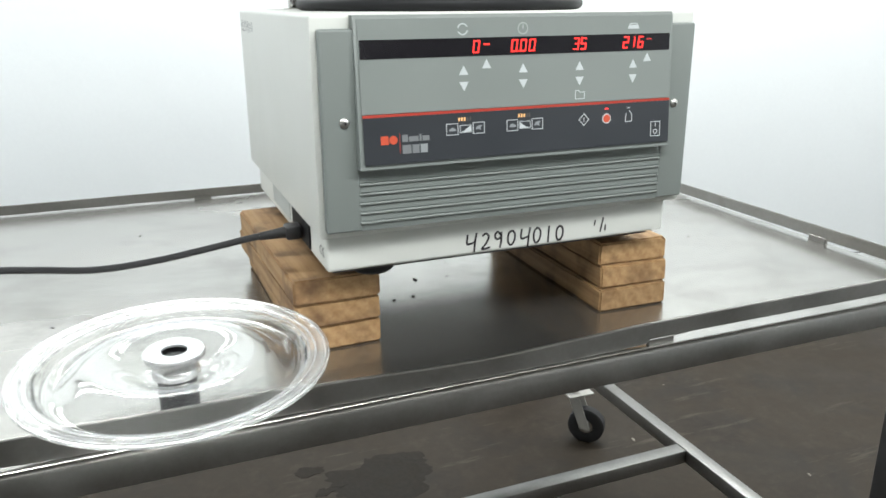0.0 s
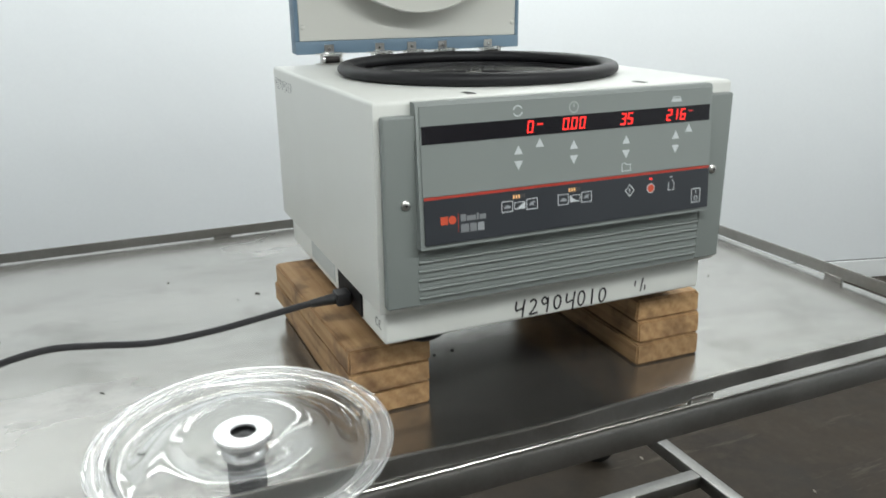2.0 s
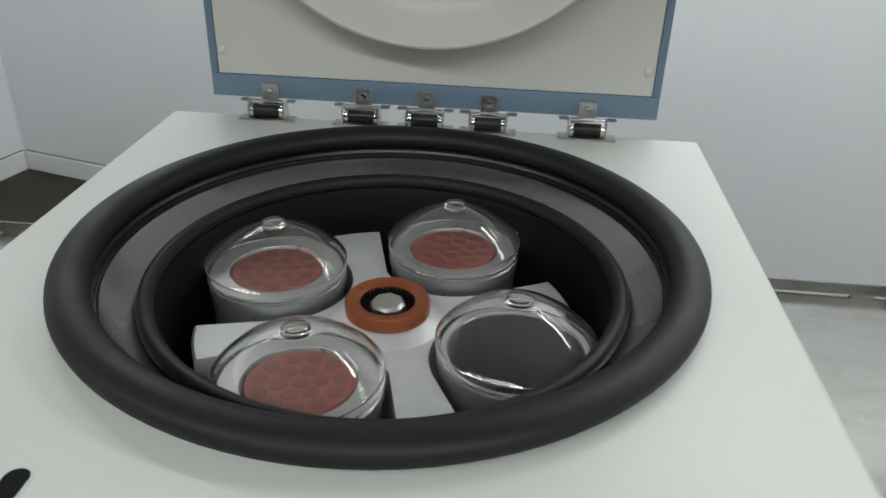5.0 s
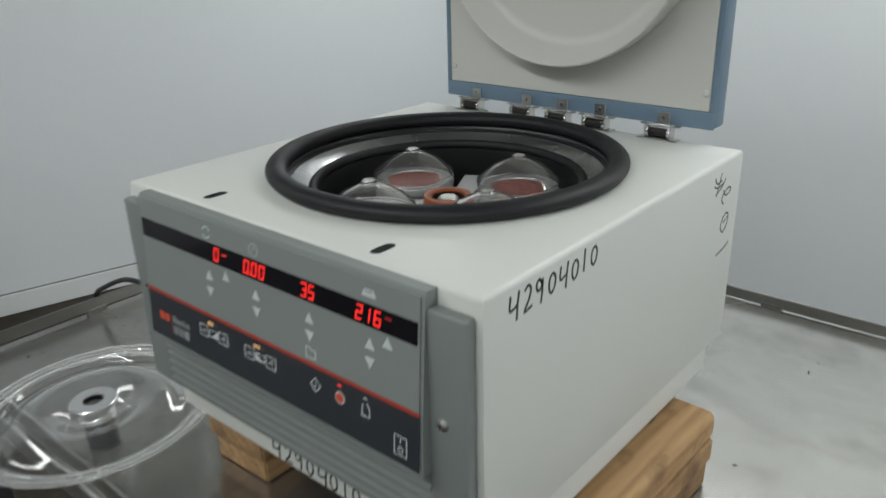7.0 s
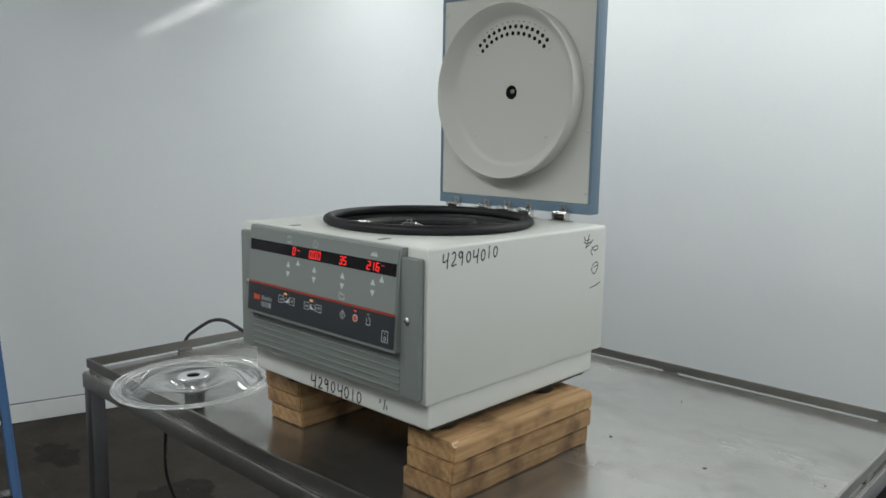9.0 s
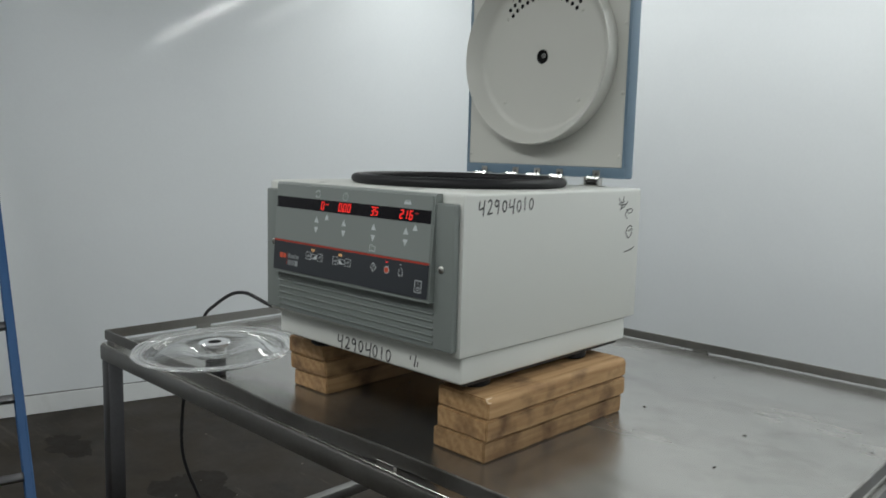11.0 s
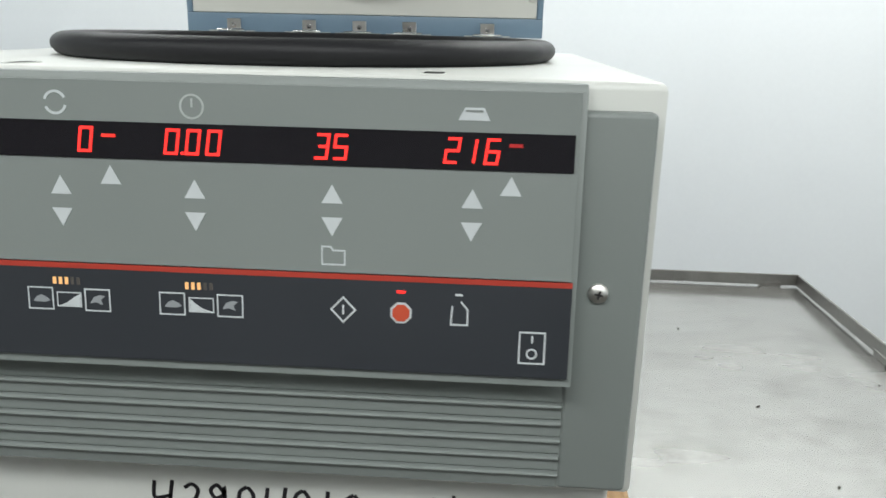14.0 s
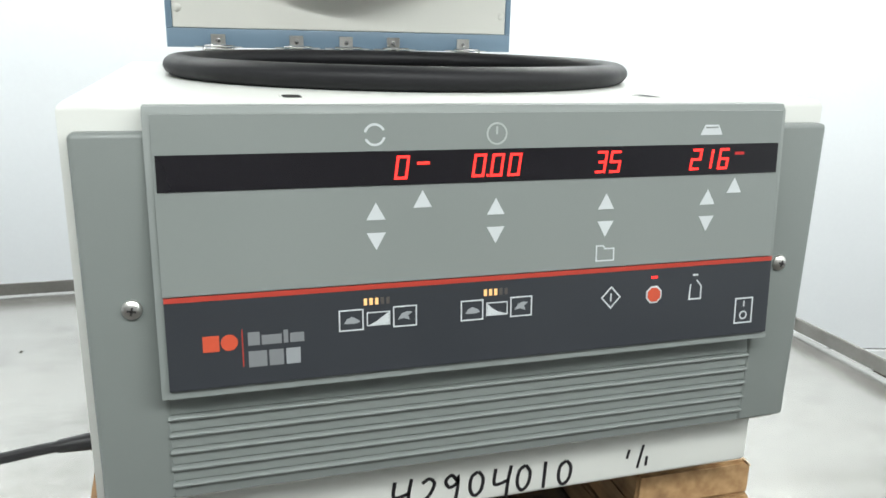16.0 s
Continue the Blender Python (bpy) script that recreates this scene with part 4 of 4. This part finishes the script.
def write(text, place, height, step, width, mat, parent, wobble=0.05, seed=1, label="black marker handwriting"):
    rnd = random.Random(seed)
    bm = bmesh.new()
    u = 0.0
    for ch in text:
        if ch != " ":
            dx, dy, k = rnd.uniform(-wobble, wobble), rnd.uniform(-wobble, wobble), rnd.uniform(0.92, 1.06)
            for line in GLYPH[ch]:
                pts = smooth_line([((u + (x + dx) * height * 0.92), (y * k + dy) * height, 0) for x, y in line], 5)
                add_stroke(bm, [(p.x, p.y) for p in pts], width, place, 0.0002)
        u += step * (0.80 if ch in "1" else 1.0)
    return part("writing", bm, mat, parent, label)


NUMBER = "42904010"
front_base = lambda u, v, h: Vector((-0.066 + u, 0.0358 - h, 1.0062 + v - 0.02 * u))
write(NUMBER, front_base, 0.0250, 0.0212, 0.0030, INK, machine, seed=3)
front_base2 = lambda u, v, h: Vector((0.140 + u, 0.0358 - h, 1.0125 + v))
write("'/,", front_base2, 0.0200, 0.0085, 0.0024, INK, machine, seed=4)
side_right = lambda u, v, h: Vector((HX + h, 0.058 + u, 1.2955 + v + 0.03 * u))
write(NUMBER, side_right, 0.0235, 0.0203, 0.0029, INK, case, seed=5)
side_left = lambda u, v, h: Vector((-HX - h, 0.575 - u, 1.297 + v))
write(NUMBER, side_left, 0.017, 0.0165, 0.0016, FADED_INK, case, seed=6, label="faded grey marker handwriting")
# signs written down the edge; they cannot be read
bm = bmesh.new()
edge = lambda u, v, h: Vector((HX + h, 0.502 + u, 1.191 + v))
for line in ([(0.0, 0.123), (0.008, 0.114), (0.023, 0.115)],
             [(0.0, 0.112), (0.011, 0.108), (0.029, 0.11)],
             [(0.02, 0.126), (0.015, 0.112), (0.008, 0.097)],
             [(0.035, 0.115), (0.025, 0.106), (0.006, 0.099)],
             [(0.032, 0.099), (0.042, 0.09), (0.056, 0.093), (0.053, 0.099), (0.041, 0.098), (0.031, 0.092), (0.03, 0.085), (0.037, 0.079)],
             [(0.06, 0.059), (0.051, 0.063), (0.04, 0.058), (0.035, 0.047), (0.045, 0.037), (0.056, 0.045), (0.059, 0.056), (0.043, 0.051)],
             [(0.071, 0.016), (0.058, 0.011), (0.031, 0.007)]):
    pts = smooth_line([(u, v, 0) for u, v in line], 5)
    add_stroke(bm, [(p.x, p.y) for p in pts], 0.0024, edge, 0.0002)
part("writing", bm, INK, case, "black marker signs down the rear edge")


# ---------------------------------------------------------------- the rotor in the bowl
RZ = 1.2735             # top of the yoke
HUB = 1.2805
rotor = thing("rotor", "grey cast aluminium four-place swing-out rotor in the dark bowl", "rotor", (CX, CY, 1.075))
BR, BA = 0.1090, (156.6, 67.0, -23.6, 246.6)


def rotor_plate():
    bm = bmesh.new()
    out = []
    for i in range(144):
        a = 360 * i / 144
        phi = (a - BA[1] + 45) % 90 - 45
        s = BR * math.sin(radians(phi))
        if abs(s) < 0.0625:
            r = BR * math.cos(radians(phi)) - math.sqrt(0.0625 ** 2 - s * s)
        else:
            r = 0.148
        out.append((CX + r * math.cos(radians(a)), CY + r * math.sin(radians(a))))
    lo = [bm.verts.new((x, y, RZ - 0.045)) for x, y in out]
    mid = [bm.verts.new((x, y, RZ - 0.002)) for x, y in out]
    hi = [bm.verts.new((CX + (x - CX) * 0.985, CY + (y - CY) * 0.985, RZ)) for x, y in out]
    n = len(out)
    for a, b in ((lo, mid), (mid, hi)):
        for i in range(n):
            bm.faces.new((a[i], a[(i + 1) % n], b[(i + 1) % n], b[i]))
    ct, cb = bm.verts.new((CX, CY, RZ)), bm.verts.new((CX, CY, RZ - 0.045))
    for i in range(n):
        bm.faces.new((hi[i], hi[(i + 1) % n], ct))
        bm.faces.new((lo[(i + 1) % n], lo[i], cb))
    return bm


part("yoke", rotor_plate(), ALU, rotor, "four-armed cast aluminium yoke")
part("drive_shaft", lathe([(0.03, 1.0755), (0.03, RZ - 0.046), (0, RZ - 0.046)], (CX, CY, 0), 24), ALU, rotor)
part("boss", lathe([(0.046, RZ - 0.0005), (0.040, RZ + 0.002), (0.0345, HUB - 0.001), (0.030, HUB + 0.0004), (0, HUB + 0.0004)], (CX, CY, 0), 48), ALU, rotor)
part("hub_ring", lathe([(0.0205, HUB + 0.0005), (0.0330, HUB + 0.0005), (0.0330, HUB + 0.0085), (0.0315, HUB + 0.011), (0.0245, HUB + 0.011), (0.0215, HUB + 0.009)], (CX, CY, 0), 48, True), ORANGE, rotor,
     "orange hub ring")
part("hub_cup", lathe([(0.0214, HUB + 0.008), (0.0205, HUB + 0.0015), (0, HUB + 0.0015)], (CX, CY, 0), 36), CHAMBER, rotor)
part("hub_nut", lathe([(0.0145, HUB + 0.0016), (0.0140, HUB + 0.006), (0.0115, HUB + 0.0085), (0, HUB + 0.0085)], (CX, CY, 0), 8), ZINC, rotor, "bright hub nut")


def bucket(angle, filled):
    x, y = CX + BR * math.cos(radians(angle)), CY + BR * math.sin(radians(angle))
    what = "with red tube cushion" if filled else "standing empty"
    b = thing("bucket", "grey rotor bucket under a clear dome, " + what, "bucket", (x, y, 1.16), "rotor buckets")
    hole = 0.0385 if filled else 0.0490
    cup = part("cup", lathe([(0, 1.160), (0.044, 1.160), (0.050, 1.166), (0.0530, 1.240), (0.0545, 1.2425), (0.0550, 1.2700), (0.0555, 1.2720), (0.0555, 1.2835), (0.0545, 1.2850), (hole + 0.001, 1.2850),
                             (hole, 1.2835), (hole, 1.170), (0, 1.170)], (x, y, 0), 48), CUP, b, "grey metal cup")
    part("rim_ring", lathe([(0.0553, 1.2735), (0.0568, 1.2745), (0.0568, 1.2825), (0.0553, 1.2835)], (x, y, 0), 48, True), CUP, cup, "machined rim")
    if filled:
        c = part("tube_cushion", lathe([(0.0375, 1.171), (0.0375, 1.2815), (0.0360, 1.2835), (0, 1.2835)], (x, y, 0), 40), PINK, b, "red tube cushion, its round holes drawn as darker discs")
        # no holes are cut: flat discs carry their shade as a darker red
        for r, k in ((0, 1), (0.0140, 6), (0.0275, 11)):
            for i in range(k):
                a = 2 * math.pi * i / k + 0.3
                part("hole", lathe([(0, 1.2839), (0.0056, 1.2839), (0.0060, 1.2832)], (x + r * math.cos(a), y + r * math.sin(a), 0), 14), PINK_HOLE_SHADE, c)
    else:
        # added dark layer: the shade inside the empty cup is in its colour
        part("cup_lining", lathe([(0.0488, 1.2832), (0.0488, 1.1705), (0, 1.1705)], (x, y, 0), 40), DARK_RECESS, cup, "dark layer that shades the inside of the empty cup")
    dome = [(0.0545, 1.2855), (0.0572, 1.2858), (0.0578, 1.2880), (0.0578, 1.2945), (0.0560, 1.2968), (0.0530, 1.2995), (0.0450, 1.3070), (0.0350, 1.3140), (0.0240, 1.3192), (0.0140, 1.3232), (0.0100, 1.3248),
            (0.0094, 1.3282), (0.0082, 1.3292), (0, 1.3294)]
    inner = [(0, 1.3236), (0.0060, 1.3234), (0.0090, 1.3226), (0.0130, 1.3212), (0.0230, 1.3174), (0.0338, 1.3123), (0.0436, 1.3054), (0.0514, 1.2981), (0.0540, 1.2955), (0.0556, 1.2935), (0.0556, 1.2885), (0.0535, 1.2862)]
    d = part("dome", lathe(dome + inner, (x, y, 0), 56, True), CLEAR_DOME, b, "clear plastic dome with a flat knob")
    d.visible_shadow = False
    return b


for i, a in enumerate(BA):
    bucket(a, i != 2)


# ---------------------------------------------------------------- the clear cover lying on the table
DX, DY = -0.4745, -0.005
cover = thing("plastic_cover", "round clear plastic cover with a white knob, on the table", "cover", (DX, DY, TABLE + 0.0005))
TILT = Matrix.Translation((DX, DY, TABLE + 0.0016)) @ pose(0, 0, 0, 2.2, 0, 0) @ Matrix.Translation((0, 0, -TABLE - 0.0006))     # it leans a little to the front
TH = 0.0032
upper = [(0.026, 0.9115), (0.034, 0.9118), (0.041, 0.9140), (0.049, 0.9186), (0.058, 0.9246), (0.068, 0.9304), (0.078, 0.9344), (0.090, 0.9366), (0.101, 0.9362), (0.112, 0.9328), (0.124, 0.9268), (0.136, 0.9200),
         (0.145, 0.9166), (0.151, 0.9172), (0.156, 0.9218), (0.160, 0.9268)]
flange = [(0.160, 0.9268), (0.1630, 0.9300), (0.1690, 0.9306), (0.1706, 0.9320), (0.1730, 0.9308), (0.1808, 0.9316), (0.1826, 0.9330), (0.1858, 0.9326), (0.1872, 0.9304)]
under = [(r - 0.0006, z - TH) for r, z in upper[::-1]]
d = part("disc", lathe(upper + under, n=96, closed=True, m=TILT), CLEAR, cover, "clear dished plastic disc")
d.visible_shadow = False
d = part("flange", lathe(flange + [(r - 0.0006, z - TH) for r, z in flange[::-1]], n=96, closed=True, m=TILT), FLANGE, cover, "clear stepped flange")
d.visible_shadow = False
LIFT = TABLE + 0.001
part("knob", lathe([(0.0160, 0.9430), (0.0350, 0.9430), (0.0368, 0.9415), (0.0368, 0.9365), (0.0350, 0.9350), (0.0280, 0.9330), (0.0262, 0.9300), (0.0262, 0.9220), (0.0285, 0.9190), (0.0290, 0.9122),
                    (0.0255, 0.9118), (0.0150, 0.9118), (0.0160, 0.9430)], n=56, m=TILT), KNOB, cover, "white metal knob with a dark bore")
part("stem", lathe([(0.0235, 0.9114), (0.0235, LIFT + 0.0015), (0.0220, LIFT), (0, LIFT)], n=40, m=TILT), RUBBER, cover, "dark stem under the disc")
part("bore", lathe([(0.0158, 0.9400), (0.0152, 0.9000), (0, 0.9000)], n=32, m=TILT), CHAMBER, cover)


# ---------------------------------------------------------------- power cable
cable = thing("power_cable", "black rubber power cable hanging from the machine over the table", "cable", (-0.35, 0.2, TABLE))
run = [(-0.300, 0.186, 1.020), (-0.345, 0.186, 1.017), (-0.400, 0.190, 1.008), (-0.480, 0.196, 0.996), (-0.560, 0.202, 0.991), (-0.630, 0.208, 0.998), (-0.690, 0.211, 1.003), (-0.750, 0.212, 0.994), (-0.805, 0.215, 0.973),
       (-0.885, 0.223, 0.934), (-0.943, 0.233, 0.9040), (-0.972, 0.236, 0.868), (-0.985, 0.210, 0.750), (-0.982, 0.176, 0.640), (-0.980, 0.166, 0.500), (-0.980, 0.184, 0.410),
       (-0.980, 0.227, 0.290), (-0.980, 0.233, 0.180), (-0.975, 0.228, 0.060), (-0.955, 0.250, -0.050), (-0.900, 0.300, GROUND + 0.0065), (-0.780, 0.330, GROUND + 0.0062), (-0.640, 0.400, GROUND + 0.0062), (-0.600, 0.540, GROUND + 0.0062), (-0.700, 0.650, GROUND + 0.0062), (-0.840, 0.640, GROUND + 0.0062), (-0.880, 0.520, GROUND + 0.0062),
       (-0.820, 0.420, GROUND + 0.0062), (-0.700, 0.470, GROUND + 0.0062), (-0.660, 0.600, GROUND + 0.0062)]
part("cord", tube(smooth_line(run, 8), 0.0050, 10), CABLE, cable)
part("plug", box((-0.297, 0.171, 1.010), (-0.2735, 0.201, 1.031), 0.004, 2), CABLE, cable, "moulded black plug")
part("strain_relief", tube([(-0.296, 0.186, 1.020), (-0.335, 0.186, 1.0178)], lambda k: 0.0088 - 0.0028 * k, 12), CABLE, cable)


# ---------------------------------------------------------------- ladder against the side wall, blue bin beside the table
def ladder():
    foot, up = Vector((-1.655, -0.020, GROUND + 0.003)), Vector((-0.88, 0.168, 1.25)).normalized()
    across = Vector((-0.188, -0.982, 0)).normalized()
    out = up.cross(across).normalized()
    t = thing("ladder", "blue fibreglass ladder leaning on the side wall", "ladder", foot)
    length, width = 2.90, 0.40
    m = Matrix((across, out, up)).transposed().to_4x4()
    m.translation = foot
    for s in (0.0, width):
        bm = bmesh.new()
        a, b = (s - 0.004, s + 0.004)
        add_box(bm, (a, -0.026, 0.0), (b, 0.026, length), 0.001, 1, m)
        for v in (-0.026, 0.020):
            add_box(bm, ((b, v, 0.0) if s == 0 else (a - 0.024, v, 0.0)), ((b + 0.024, v + 0.006, length) if s == 0 else (a, v + 0.006, length)), 0.001, 1, m)
        part("rail", bm, LADDER, t, "blue fibreglass rail")
        part("rubber_foot", box((s - 0.012, -0.045, -0.002), (s + 0.012, 0.045, 0.06), 0.004, 2, m), RUBBER, t)
    for i in range(8):
        part("rung", box((0.0045, -0.018, 0.30 + 0.305 * i), (width - 0.0045, 0.018, 0.328 + 0.305 * i), 0.004, 2, m), LEGS, t)


ladder()

bm = lathe([(0, 0.002 + GROUND), (0.120, 0.002 + GROUND), (0.130, 0.010 + GROUND), (0.158, 0.390), (0.168, 0.395), (0.168, 0.425), (0.160, 0.428), (0.154, 0.410), (0.126, 0.020 + GROUND), (0, 0.016 + GROUND)], (0.875, 1.68, 0), 48)
bin_ = thing("waste_bin", "dark blue plastic bin standing on the floor beside the table", "bin", (0.875, 1.68, GROUND))
part("bucket_wall", bm, BIN, bin_)

# small chips and dirt on the table and floor
rnd = random.Random(11)
bm = bmesh.new()
for i in range(34):
    x, y = (rnd.uniform(-0.95, 0.80), rnd.uniform(-0.05, 1.0))
    if i < 9:
        x, y = rnd.uniform(-0.13, 0.06), rnd.uniform(0.22, 0.6)
    elif i < 14:
        x, y = rnd.uniform(-0.90, -0.66), rnd.uniform(0.0, 0.25)
    s = rnd.uniform(0.0010, 0.0026)
    bmesh.ops.create_icosphere(bm, subdivisions=1, radius=s, matrix=pose(x, y, TABLE + s * 0.25, rnd.uniform(0, 90), 0, rnd.uniform(0, 360)) @ Matrix.Diagonal((rnd.uniform(1, 3.2), 1, 0.5, 1)))
solid("dirt_chips", bm, CHIP, "dark chips and dirt on the steel sheet", "dirt", kind="stuff")
bm = bmesh.new()
for i in range(60):
    x, y = rnd.uniform(-2.6, 1.6), rnd.uniform(-0.6, 2.0)
    s = rnd.uniform(0.002, 0.006)
    bmesh.ops.create_icosphere(bm, subdivisions=1, radius=s, matrix=pose(x, y, GROUND + s * 0.25, 0, 0, rnd.uniform(0, 360)) @ Matrix.Diagonal((rnd.uniform(1, 2.6), 1, 0.4, 1)))
solid("floor_crumbs", bm, CRUMB, "scattered pale crumbs on the concrete floor", "dirt", kind="stuff")

# old oil stains on the concrete, ragged and broken up
OIL = material("oil_stain", (0.0195, 0.0160, 0.0125), 0.6, vary=0.4, scale=14, fine=60, spec=0.15)


def oil_stain(x, y, a, b, seed):
    stain_rnd = random.Random(seed)
    stain = thing("oil_stain", "dark dried oil stain soaked into the concrete floor", "stain", (x, y, GROUND), "oil stains")
    for k in range(5):
        cx, cy, share = (x, y, 1.0) if k == 0 else (x + stain_rnd.uniform(-1.2, 1.2) * a, y + stain_rnd.uniform(-1.2, 1.2) * b, stain_rnd.uniform(0.12, 0.4))
        out = []
        for i in range(64):
            q = 2 * math.pi * i / 64
            f = 1 + 0.45 * noise.noise(Vector((1.4 * math.cos(q), 1.4 * math.sin(q), seed + k * 3.1))) + 0.22 * noise.noise(Vector((6 * math.cos(q), 6 * math.sin(q), seed + 8.2 + k)))
            out.append((cx + a * share * f * math.cos(q), cy + b * share * f * math.sin(q)))
        part("patch", prism(out, lambda u, v, h: Vector((u, v, GROUND + h)), 0.0005 + 0.0002 * k), OIL, stain)


oil_stain(0.11, 1.11, 0.18, 0.12, 3.1)
oil_stain(-1.84, 0.68, 0.22, 0.17, 7.7)
oil_stain(-2.70, 0.46, 0.17, 0.09, 12.3)
